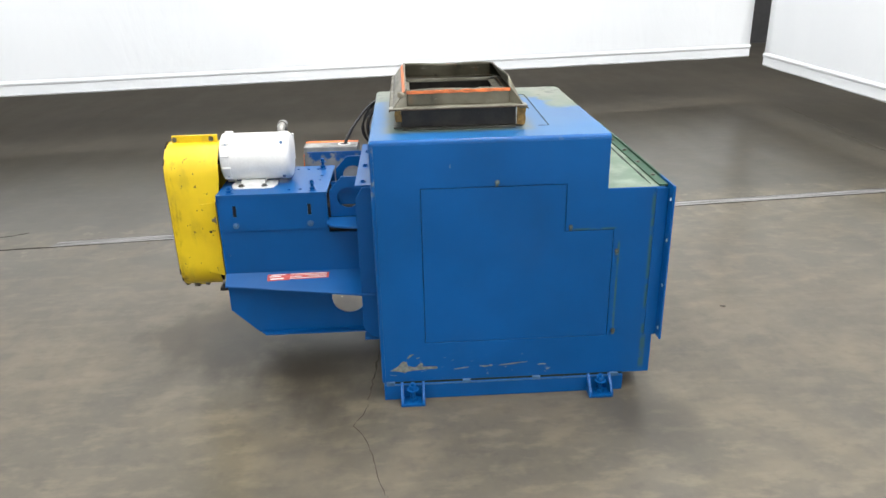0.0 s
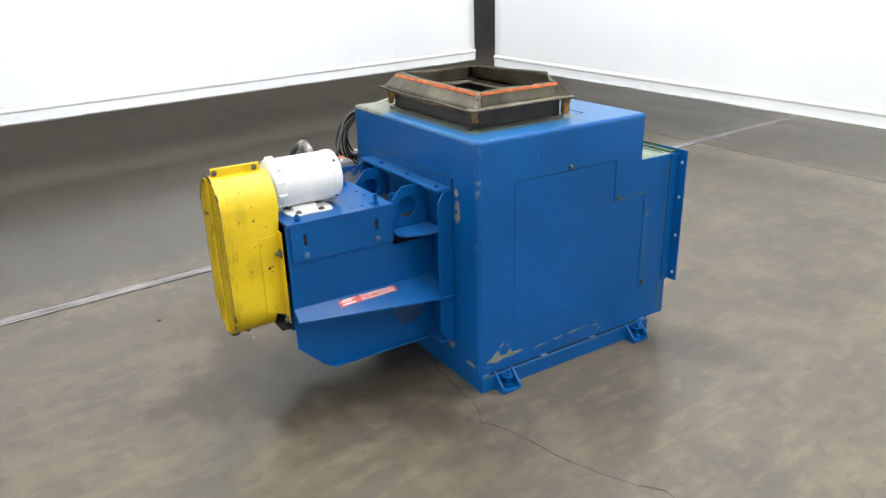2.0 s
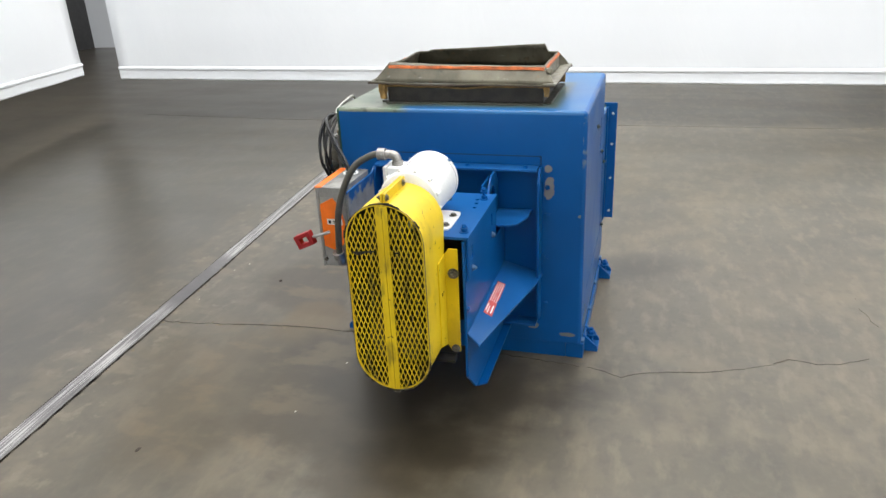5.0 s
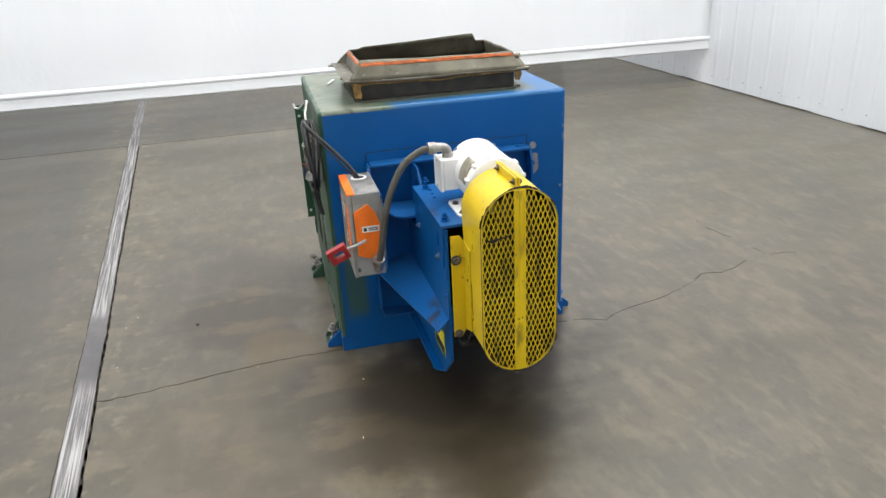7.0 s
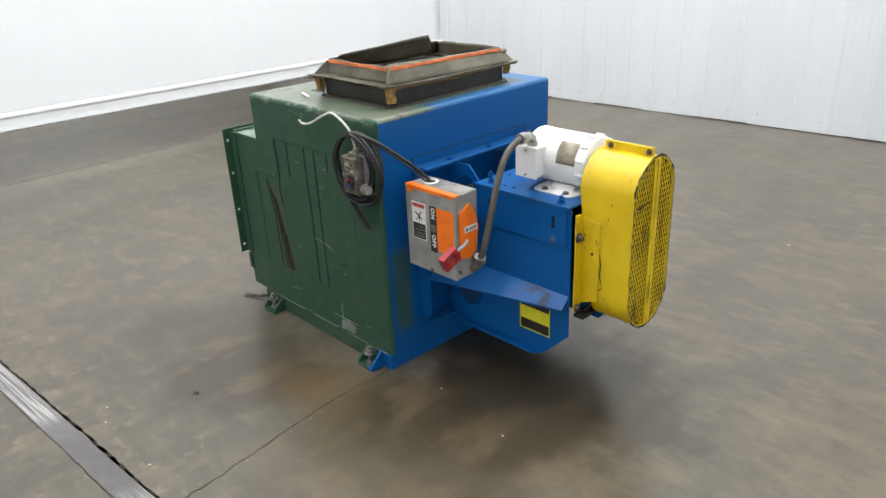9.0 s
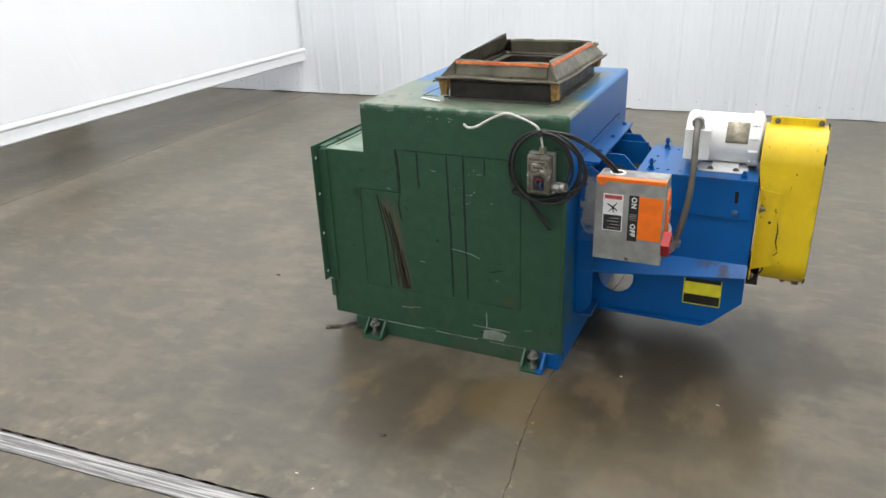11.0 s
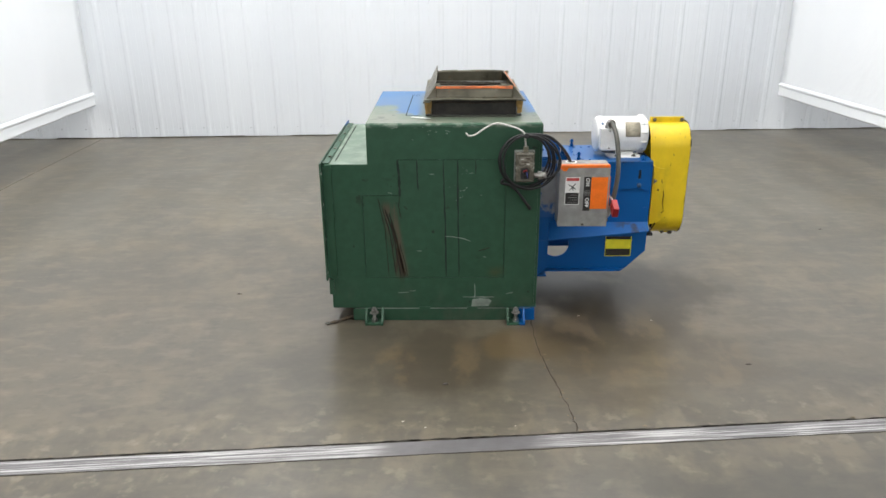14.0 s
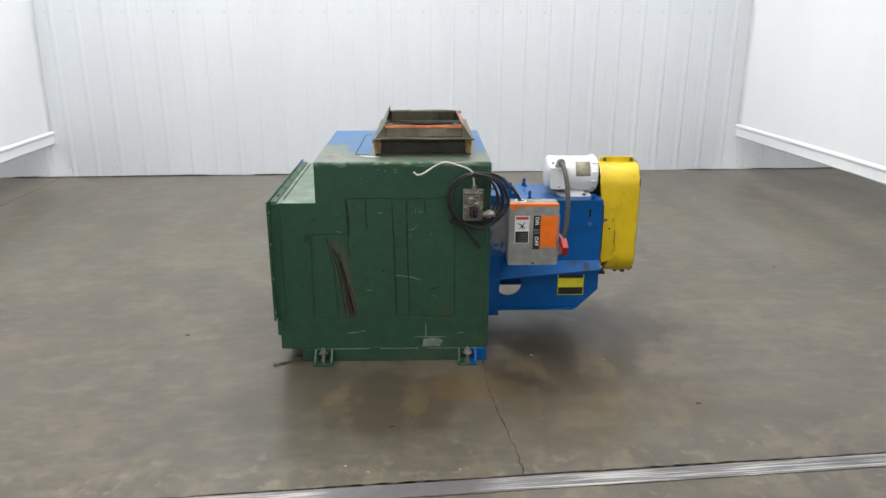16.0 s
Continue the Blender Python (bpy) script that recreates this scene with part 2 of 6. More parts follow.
conduit_mat = plain("grey_conduit", (0.075, 0.072, 0.060), 0.5, 0, 0.2, 30)
orange = plain("orange_plastic", (0.85, 0.17, 0.008), 0.4, 0, 0.12, 20)
red = plain("red_plastic", (0.30, 0.009, 0.012), 0.4, 0, 0.2, 30)
label_white = plain("label_white", (0.74, 0.74, 0.72), 0.45, 0, 0.1, 30)
label_black = plain("label_black", (0.012, 0.012, 0.012), 0.45, 0, 0.2, 30)
label_red = plain("label_red", (0.50, 0.07, 0.065), 0.45, 0, 0.25, 60)
foam = plain("tan_foam", (0.31, 0.185, 0.058), 0.9, 0, 0.4, 40, 0.5)
cover_mat = plain("smoky_plastic", (0.13, 0.12, 0.095), 0.22, 0, 0.35, 30)
wire_blue = plain("blue_wire", (0.012, 0.030, 0.16), 0.5, 0, 0.2, 30)
pale_cable = plain("pale_cable", (0.55, 0.54, 0.50), 0.5, 0, 0.2, 30)
pale_scar = plain("pale_scar", (0.19, 0.22, 0.19), 0.7, 0, 0.3, 40)
tag_plate = plain("nameplate_metal", (0.32, 0.29, 0.22), 0.42, 0.5, 0.3, 60)
dull_plate = plain("dull_smoky_plate", (0.19, 0.175, 0.14), 0.3, 0.1, 0.4, 50)


def hopper_steel(name, lo, hi):
    n = Nodes(name)
    big, mid, run = n.noise(7, 6), n.noise(48, 5), n.noise(16, 5, (1, 1, 0.22))
    col = n.mix(n.ramp(big, 0.32, 0.68), lo, hi)
    col = n.mix(n.math("MULTIPLY", n.ramp(run, 0.50, 0.72), 0.45), col, tuple(c * 0.42 for c in lo))
    col = n.mix(n.math("MULTIPLY", n.ramp(n.noise(23, 4), 0.60, 0.70), 0.75), col, (0.035, 0.030, 0.022))
    col = n.mix(n.math("MULTIPLY", n.ramp(n.noise(31, 4), 0.60, 0.74), 0.55), col, (0.16, 0.085, 0.035))
    col = n.mix(n.math("MULTIPLY", n.ramp(n.noise(27, 5, (1, 1, 2)), 0.64, 0.74), 0.35), col, (0.36, 0.35, 0.31))
    n.bump(mid, 0.2, 0.003)
    return n.done(col, n.ramp(mid, 0.3, 0.7, 0.32, 0.52), 0.25)


bolt_blue = plain("pale_blue_bolt", (0.07, 0.15, 0.28), 0.45, 0.2, 0.3, 40)
bare_mat = plain("rubbed_bare_sheet", (0.22, 0.22, 0.20), 0.55, 0.1, 0.4, 60)
hopper_mat = hopper_steel("soiled_galvanized_sheet", (0.068, 0.062, 0.041), (0.146, 0.135, 0.096))
peeled_mat = hopper_steel("peeling_grey_paint", (0.14, 0.14, 0.135), (0.34, 0.335, 0.32))
pale_lip = hopper_steel("scraped_galvanized_sheet", (0.150, 0.140, 0.104), (0.30, 0.285, 0.235))
flange_mat = hopper_steel("grimy_angle_iron", (0.050, 0.050, 0.040), (0.105, 0.105, 0.085))
collar_mat = plain("oily_dark_steel", (0.028, 0.024, 0.019), 0.45, 0.2, 0.6, 25)
seal_mat = plain("faded_orange_sealant", (0.56, 0.135, 0.030), 0.55, 0, 0.4, 26)


def concrete():
    n = Nodes("sealed_concrete")
    x, y, z = n.xyz()
    cloud, patch = n.noise(0.6, 2.5, rough=0.5), n.noise(2.1, 3, (0.85, 1.2, 1), 0.5)
    mid, swirl = n.noise(4.6, 4, (0.9, 1.5, 1), 0.52), n.noise(2.8, 3.5, (1.3, 0.75, 1), 0.5)
    fine = n.noise(70, 3)
    base = n.mix(n.ramp(cloud, 0.32, 0.68), (0.088, 0.077, 0.056), (0.112, 0.099, 0.074))
    base = n.mix(n.math("MULTIPLY", n.ramp(patch, 0.42, 0.76), 0.66), base, (0.152, 0.126, 0.084))
    base = n.mix(n.math("MULTIPLY", n.ramp(swirl, 0.46, 0.76), 0.64), base, (0.056, 0.051, 0.042))
    base = n.mix(n.math("MULTIPLY", n.ramp(mid, 0.48, 0.72), 0.46), base, (0.186, 0.155, 0.106))
    # grey trowel sweeps, and the tan band that is worn along both sides of the joint
    sweep = n.noise(1.4, 3, (1.9, 0.6, 1), 0.5)
    base = n.mix(n.math("MULTIPLY", n.ramp(sweep, 0.46, 0.74), 0.42), base, (0.094, 0.087, 0.073))
    along = n.math("SUBTRACT", n.math("SUBTRACT", y, 4.118), n.math("MULTIPLY", x, 0.08))
    off = n.math("ADD", n.math("ABSOLUTE", along), n.math("MULTIPLY", n.math("SUBTRACT", mid, 0.5), 0.6))
    near = n.ramp(off, 0.10, 0.36, 1.0, 0.0)
    flake = n.noise(5.2, 4.5, (1.4, 0.8, 1), 0.56)
    worn = n.ramp(n.noise(0.9, 3, rough=0.5), 0.44, 0.64)
    much = n.math("MAXIMUM", n.math("MULTIPLY", near, 0.95), n.math("ADD", n.math("MULTIPLY", worn, 0.35), 0.10))
    base = n.mix(n.times(n.ramp(flake, 0.44, 0.66), much, 0.80), base, (0.200, 0.164, 0.110))
    base = n.mix(n.times(n.ramp(n.noise(13, 4, rough=0.55), 0.55, 0.68), near, 0.60), base, (0.27, 0.235, 0.168))
    wisp = n.times(n.ramp(n.noise(9, 5, (0.75, 1.7, 1), 0.6), 0.48, 0.68), n.ramp(cloud, 0.35, 0.6, 0.22, 0.50))
    base = n.mix(wisp, base, (0.205, 0.172, 0.120))
    base = n.mix(n.math("MULTIPLY", n.ramp(n.noise(15, 3, (1, 1.4, 1), 0.55), 0.48, 0.74), 0.34), base, (0.058, 0.051, 0.041))
    base = n.mix(n.math("MULTIPLY", n.ramp(n.noise(38, 2, rough=0.5), 0.46, 0.80), 0.16), base, (0.17, 0.15, 0.118))
    base = n.mix(n.math("MULTIPLY", n.ramp(n.noise(120, 2), 0.76, 0.80), 0.30), base, (0.24, 0.22, 0.18))
    # the slab beyond the joint is darker and greyer; floor before it darkens too
    slab = n.math("MULTIPLY", n.ramp(along, -0.01, 0.01), n.ramp(near, 0.0, 1.0, 0.50, 0.10))
    base = n.mix(slab, base, (0.052, 0.050, 0.046))
    apron = n.times(n.ramp(n.math("ADD", y, n.math("MULTIPLY", n.math("SUBTRACT", cloud, 0.5), 1.2)), 3.0, 3.7), n.ramp(x, 1.0, 2.2, 1.0, 0.3))
    base = n.mix(n.math("MULTIPLY", apron, 0.32), base, (0.058, 0.053, 0.044))
    # old oil stains round the machine, some deepened with painted shade and reflection
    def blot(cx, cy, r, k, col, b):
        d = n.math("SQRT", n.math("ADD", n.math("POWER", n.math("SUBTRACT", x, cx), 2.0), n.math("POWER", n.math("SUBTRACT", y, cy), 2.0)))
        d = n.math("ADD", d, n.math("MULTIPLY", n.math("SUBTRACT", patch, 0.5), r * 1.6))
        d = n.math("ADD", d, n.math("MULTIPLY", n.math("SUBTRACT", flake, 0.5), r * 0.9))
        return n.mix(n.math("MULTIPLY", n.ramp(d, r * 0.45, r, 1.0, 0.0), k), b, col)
    # stain behind the cabinet, with the cabinet's dark reflection painted into it
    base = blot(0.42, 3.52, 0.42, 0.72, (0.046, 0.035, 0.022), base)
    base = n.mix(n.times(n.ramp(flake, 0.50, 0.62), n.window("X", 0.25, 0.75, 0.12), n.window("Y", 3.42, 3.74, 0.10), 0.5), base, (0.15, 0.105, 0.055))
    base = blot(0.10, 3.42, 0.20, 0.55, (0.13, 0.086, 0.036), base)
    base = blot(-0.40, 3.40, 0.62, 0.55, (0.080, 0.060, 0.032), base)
    # these two blots also carry the shade under the drive, painted in
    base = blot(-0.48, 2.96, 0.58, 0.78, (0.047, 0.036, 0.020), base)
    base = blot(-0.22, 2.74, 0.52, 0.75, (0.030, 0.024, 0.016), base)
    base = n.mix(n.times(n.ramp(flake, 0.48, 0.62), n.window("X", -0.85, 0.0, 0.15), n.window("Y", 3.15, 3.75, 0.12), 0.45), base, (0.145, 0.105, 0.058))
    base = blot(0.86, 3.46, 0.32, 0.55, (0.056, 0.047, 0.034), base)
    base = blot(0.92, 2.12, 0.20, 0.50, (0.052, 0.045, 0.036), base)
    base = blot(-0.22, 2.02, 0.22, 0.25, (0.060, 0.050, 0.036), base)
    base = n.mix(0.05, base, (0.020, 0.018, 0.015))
    n.bump(fine, 0.025, 0.003)
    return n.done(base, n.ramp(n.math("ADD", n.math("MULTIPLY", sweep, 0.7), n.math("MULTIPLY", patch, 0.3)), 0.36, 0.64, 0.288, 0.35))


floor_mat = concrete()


def joint_steel():
    n = Nodes("rubbed_joint_steel")
    x, y, z = n.xyz()
    across = n.math("SUBTRACT", y, n.math("MULTIPLY", x, 0.0802))
    n.pos = n.nt.nodes.new("ShaderNodeCombineXYZ").outputs[0]
    n.nt.links.new(x, n.pos.node.inputs[0])
    n.nt.links.new(across, n.pos.node.inputs[1])
    fine = n.noise(9, 6, (0.22, 13, 1), 0.65)
    col = n.mix(n.ramp(n.noise(6, 5), 0.3, 0.7), (0.100, 0.095, 0.098), (0.150, 0.143, 0.146))
    bare = n.math("SUBTRACT", 1.0, n.times(n.ramp(x, -0.05, 0.15), n.ramp(x, 0.58, 0.72, 1.0, 0.0)))
    rub = n.times(n.ramp(fine, 0.44, 0.62), n.math("MULTIPLY", bare, n.ramp(n.noise(2.2, 3), 0.30, 0.50, 0.45, 1.0)))
    col = n.mix(n.math("MULTIPLY", rub, 0.9), col, (0.50, 0.49, 0.48))
    n.bump(fine, 0.2, 0.003)
    return n.done(col, 0.42, 0.25)


joint_mat = joint_steel()
crack_mat = plain("crack_dirt", (0.040, 0.035, 0.028), 0.9, 0, 0.4, 20)
thin_mat = plain("shallow_crack_dirt", (0.070, 0.060, 0.044), 0.9, 0, 0.4, 20)
soft_mat = plain("old_crack_dirt", (0.058, 0.049, 0.035), 0.9, 0, 0.4, 20)
spall_mat = plain("spalled_concrete", (0.175, 0.148, 0.104), 0.8, 0, 0.3, 40)
faint_mat = plain("filled_crack_dirt", (0.094, 0.083, 0.066), 0.9, 0, 0.3, 20)


def curtain_cloth():
    n = Nodes("white_vinyl_curtain")
    big = n.noise(0.7, 5, (1, 1, 0.35))
    col = n.mix(n.ramp(big, 0.3, 0.7), (0.805, 0.83, 0.86), (0.86, 0.88, 0.90))
    crease = n.noise(1.1, 4, (1.0, 1.0, 0.55), 0.55, 1.2)
    n.bump(crease, 0.22, 0.05)
    return n.done(col, 0.5)


def panel_metal():
    n = Nodes("white_wall_panel")
    big, low = n.noise(1.1, 5, (1, 1, 0.25)), n.noise(26, 5, (1, 1, 0.12))
    col = n.mix(n.ramp(big, 0.3, 0.7), (0.69, 0.72, 0.76), (0.745, 0.775, 0.81))
    col = n.mix(n.math("MULTIPLY", n.ramp(low, 0.58, 0.8), 0.15), col, (0.45, 0.45, 0.43))
    n.bump(big, 0.05, 0.01)
    return n.done(col, 0.38)


screw_mat = plain("dull_white_screw", (0.42, 0.44, 0.46), 0.5, 0.2, 0.3, 30)
curtain_mat, panel_mat = curtain_cloth(), panel_metal()
dark_wall = plain("far_dark_wall", (0.06, 0.06, 0.062), 0.8, 0, 0.3, 1.2)
ceiling_mat = plain("white_ceiling", (0.72, 0.73, 0.74), 0.7, 0, 0.06, 1.0)


# ==== geometry helpers ====
def part(name, bm, material, parent=None, label="", smooth=False):
    """Links a bmesh in world places as one mesh object under a thing or a part."""
    mesh = bpy.data.meshes.new(name)
    bmesh.ops.recalc_face_normals(bm, faces=bm.faces)
    bm.to_mesh(mesh)
    bm.free()
    mesh.materials.append(material)
    if smooth:
        mesh.shade_smooth()
        mesh.set_sharp_from_angle(angle=radians(38))
    ob = new(name, mesh)
    if parent is not None:
        ob.parent = parent
        ob.matrix_parent_inverse = parent.matrix_world.inverted()
    if label:
        ob["label"] = label
    return ob


def thing(name, at, label, category, group=""):
    ob = new(name)
    ob.empty_display_size = 0.05
    ob.matrix_world = pose(*at)
    bpy.context.view_layer.update()
    return tagged(ob, label, category, group)


def soften(bm, width, edges=None):
    if width:
        bmesh.ops.bevel(bm, geom=list(edges or bm.edges), offset=width, segments=2, profile=0.6, affect="EDGES", clamp_overlap=True)
    return bm


def box(x0, x1, y0, y1, z0, z1, bevel=0.002, bm=None):
    b = bmesh.new()
    bmesh.ops.create_cube(b, size=1)
    bmesh.ops.transform(b, verts=b.verts, matrix=Matrix.LocRotScale(((x0 + x1) / 2, (y0 + y1) / 2, (z0 + z1) / 2), None, (abs(x1 - x0), abs(y1 - y0), abs(z1 - z0))))
    soften(b, bevel)
    return join(bm, b)


def join(bm, b):
    """Adds the bmesh b to bm."""
    if bm is None:
        return b
    mesh = bpy.data.meshes.new("tmp")
    b.to_mesh(mesh)
    b.free()
    bm.from_mesh(mesh)
    bpy.data.meshes.remove(mesh)
    return bm


def rod(p0, p1, r, n=20, r2=None, bevel=0.0, bm=None):
    """A round bar, tapered if r2 is given."""
    p0, p1 = Vector(p0), Vector(p1)
    b = bmesh.new()
    bmesh.ops.create_cone(b, cap_ends=True, segments=n, radius1=r, radius2=r if r2 is None else r2, depth=(p1 - p0).length)
    if bevel:
        soften(b, bevel, [e for e in b.edges if len(e.link_faces) == 2 and any(len(f.verts) > 4 for f in e.link_faces)])
    m = Matrix.Translation((p0 + p1) / 2) @ (p1 - p0).to_track_quat("Z", "Y").to_matrix().to_4x4()
    bmesh.ops.transform(b, verts=b.verts, matrix=m)
    return join(bm, b)


def plate(outer, holes, to3, thick, bevel=0.0, bm=None):
    """A sheet cut to an outline with holes. to3 maps (u, v, w) to a place; w runs from 0 to thick."""
    b = bmesh.new()
    edges = []
    for loop in (outer, *holes):
        vs = [b.verts.new(to3(u, v, 0)) for u, v in loop]
        edges += [b.edges.new((vs[i], vs[(i + 1) % len(vs)])) for i in range(len(vs))]
    bmesh.ops.triangle_fill(b, use_beauty=True, use_dissolve=False, edges=edges)
    up = Vector(to3(0, 0, thick)) - Vector(to3(0, 0, 0))
    ret = bmesh.ops.extrude_face_region(b, geom=list(b.faces))
    bmesh.ops.translate(b, verts=[g for g in ret["geom"] if isinstance(g, bmesh.types.BMVert)], vec=up)
    bmesh.ops.recalc_face_normals(b, faces=b.faces)
    bmesh.ops.dissolve_limit(b, angle_limit=0.01, verts=b.verts, edges=b.edges)
    if bevel:
        soften(b, bevel, [e for e in b.edges if len(e.link_faces) == 2 and e.calc_face_angle(0) > 0.5])
    return join(bm, b)


def circle(cx, cy, r, n=28, a0=0.0, a1=360.0):
    full = abs(a1 - a0) >= 360
    return [(cx + r * math.cos(radians(a0 + (a1 - a0) * i / (n if full else n - 1))), cy + r * math.sin(radians(a0 + (a1 - a0) * i / (n if full else n - 1)))) for i in range(n)]


def smooth_line(points, steps=8):
    """A soft curve through the points."""
    p = [Vector(q) for q in points]
    p = [p[0] * 2 - p[1]] + p + [p[-1] * 2 - p[-2]]
    out = []
    for i in range(1, len(p) - 2):
        for k in range(steps):
            t = k / steps
            out.append(0.5 * (2 * p[i] + (p[i + 1] - p[i - 1]) * t + (2 * p[i - 1] - 5 * p[i] + 4 * p[i + 1] - p[i + 2]) * t * t + (3 * p[i] - p[i - 1] - 3 * p[i + 1] + p[i + 2]) * t ** 3))
    return out + [p[-2]]


def hose(points, r, n=10, steps=8, ribs=0.0, bm=None):
    """A bent tube along the points; ribs: depth of its rings."""
    line = smooth_line(points, steps)
    b = bmesh.new()
    rings, side = [], None
    for i, c in enumerate(line):
        d = (line[min(i + 1, len(line) - 1)] - line[max(i - 1, 0)]).normalized()
        side = (d.orthogonal() if side is None else side - d * side.dot(d)).normalized()
        up = d.cross(side)
        rr = r + (ribs if i % 2 else 0)
        rings.append([b.verts.new(c + (side * math.cos(2 * math.pi * k / n) + up * math.sin(2 * math.pi * k / n)) * rr) for k in range(n)])
    for a, c in zip(rings, rings[1:]):
        for k in range(n):
            b.faces.new((a[k], a[(k + 1) % n], c[(k + 1) % n], c[k]))
    b.faces.new(rings[0]), b.faces.new(rings[-1])
    return join(bm, b)


def ribbon(points, width, to3, thick=0.0012, bm=None, wobble=0.0):
    """A narrow raised line on a surface, tapered at both ends."""
    b = bmesh.new()
    pts = [Vector(p) for p in points]
    rows = []
    for i, p in enumerate(pts):
        d = (pts[min(i + 1, len(pts) - 1)] - pts[max(i - 1, 0)]).normalized()
        nrm = Vector((-d.y, d.x)) * width * 0.5 * (0.45 if i in (0, len(pts) - 1) else 1.0 + random.uniform(-wobble, wobble))
        rows.append([b.verts.new(to3(*(p + nrm * s), w)) for s, w in ((-1, 0), (-1, thick), (1, thick), (1, 0))])
    for a, c in zip(rows, rows[1:]):
        for k in range(4):
            b.faces.new((a[k], a[(k + 1) % 4], c[(k + 1) % 4], c[k]))
    b.faces.new(rows[0]), b.faces.new(rows[-1])
    return join(bm, b)


def hexbolt(at, axis, r=0.011, h=0.009, shank=0.0, bm=None):
    """A hex head with a washer; the axis points out of the surface."""
    a, d = Vector(at), Vector(axis).normalized()
    bm = rod(a, a + d * 0.0025, r * 1.45, 18, bm=bm)
    bm = rod(a + d * 0.0025, a + d * (0.0025 + h), r, 6, bevel=0.0008, bm=bm)
    if shank:
        bm = rod(a + d * (0.0025 + h), a + d * (0.0025 + h + shank), r * 0.55, 10, bm=bm)
    return bm


# ==== structure ====
def setting(name, bm, material, label, category, smooth=False, parent=None):
    ob = part(name, bm, material, parent, smooth=smooth)
    return tagged(ob, label, category, kind="structure")


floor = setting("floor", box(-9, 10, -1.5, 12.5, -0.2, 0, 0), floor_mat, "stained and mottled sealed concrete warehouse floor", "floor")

# steel expansion joint that crosses the floor
JOINT = lambda u, v, w: (u * math.cos(0.08) - v * math.sin(0.08), 4.118 + u * math.sin(0.08) + v * math.cos(0.08), w)
joint = setting("floor_joint", plate([(-1.875, -0.036), (9, -0.036), (9, 0.036), (-1.835, 0.036)], [], JOINT, 0.0012), joint_mat, "grey steel expansion joint strip set across the floor", "joint strip")
def broken_edge(u0, u1, v, wide):
    """A ragged dark line beside the joint, made of short lengths that run into one another."""
    b, line = None, []
    for i in range(int((u1 - u0) / 0.022) + 1):
        u = u0 + i * 0.022
        line.append((u, v + 0.004 * noise.noise(Vector((u * 3.1, v, 0))) + 0.003 * noise.noise(Vector((u * 17, v, 4)))))
    for k in range(0, len(line) - 1, 4):
        u = line[k][0]
        w = wide * max(0.3, 0.75 + 0.6 * noise.noise(Vector((u * 2.3, 5, v))) + 0.4 * noise.noise(Vector((u * 11, 9, v))))
        b = ribbon(line[k:k + 8], w, JOINT, 0.0008, b, 0.35)
    return b


bm = join(broken_edge(-3.2, 3.7, -0.042, 0.0125), broken_edge(-1.8, 3.7, 0.039, 0.0028))
bm = join(bm, broken_edge(-6.2, -1.9, -0.034, 0.008))
part("joint_edge", bm, crack_mat, joint, "broken dark edge of the joint")

# cracks in the slab
FLAT = lambda u, v, w: (u, v, w)


def crack(points, width, wild=0.009, mat=crack_mat, gaps=0.0):
    """A wandering crack of uneven width, which closes here and there."""
    line = []
    for (a, b) in zip(points, points[1:]):
        n = max(2, int((Vector(b) - Vector(a)).length / 0.025))
        for i in range(n):
            p = Vector(a).lerp(Vector(b), i / n)
            q = Vector((p.x * 9, p.y * 9, width * 900))
            p += Vector((noise.noise(q), noise.noise(q + Vector((7, 3, 1))))) * wild * 1.5 + Vector((random.uniform(-1, 1), random.uniform(-1, 1))) * wild * 0.55
            line.append((p.x, p.y))
    line.append(points[-1])
    b = None
    for k in range(0, len(line) - 1, 3):
        q = Vector((line[k][0] * 6, line[k][1] * 6, 2))
        w = width * (0.85 + 0.9 * noise.noise(q))
        if noise.noise(q * 0.7 + Vector((3, 3, 3))) > gaps - 0.6:
            b = ribbon(line[k:k + 4], max(w, width * 0.3), FLAT, 0.0011, b, 0.3)
    part("crack", b, mat, floor)


crack([(-0.047, 4.07), (-0.040, 3.97), (-0.028, 3.87), (0.003, 3.65), (0.014, 3.53)], 0.0066, 0.008, soft_mat, 0.05)
crack([(0.014, 3.53), (0.020, 3.46), (0.030, 3.29), (0.03, 3.2), (0.0, 2.8), (-0.05, 2.30)], 0.0050, 0.008, thin_mat, 0.2)
crack([(-0.05, 2.27), (-0.085, 2.15), (-0.045, 2.08), (-0.020, 2.00), (0.022, 1.805)], 0.0030, 0.008, thin_mat, 0.3)
crack([(0.022, 1.805), (0.06, 1.71), (0.11, 1.62)], 0.0014, 0.006, faint_mat)
crack([(0.11, 1.62), (0.150, 1.57), (0.136, 1.48), (0.150, 1.41), (0.215, 1.30), (0.243, 1.17), (0.21, 1.04)], 0.0046, 0.007, thin_mat, 0.15)
crack([(0.244, 1.18), (0.47, 1.205), (0.62, 1.243), (0.72, 1.24)], 0.0020, 0.008, faint_mat)
crack([(3.80, -0.75), (3.79, 0.4), (3.76, 1.9), (3.73, 3.3), (3.71, 4.37), (3.72, 5.6), (3.80, 7.0)], 0.006, 0.002, faint_mat)
crack([(-2.22, 4.115), (-2.16, 4.13), (-2.08, 4.175)], 0.010, 0.004)
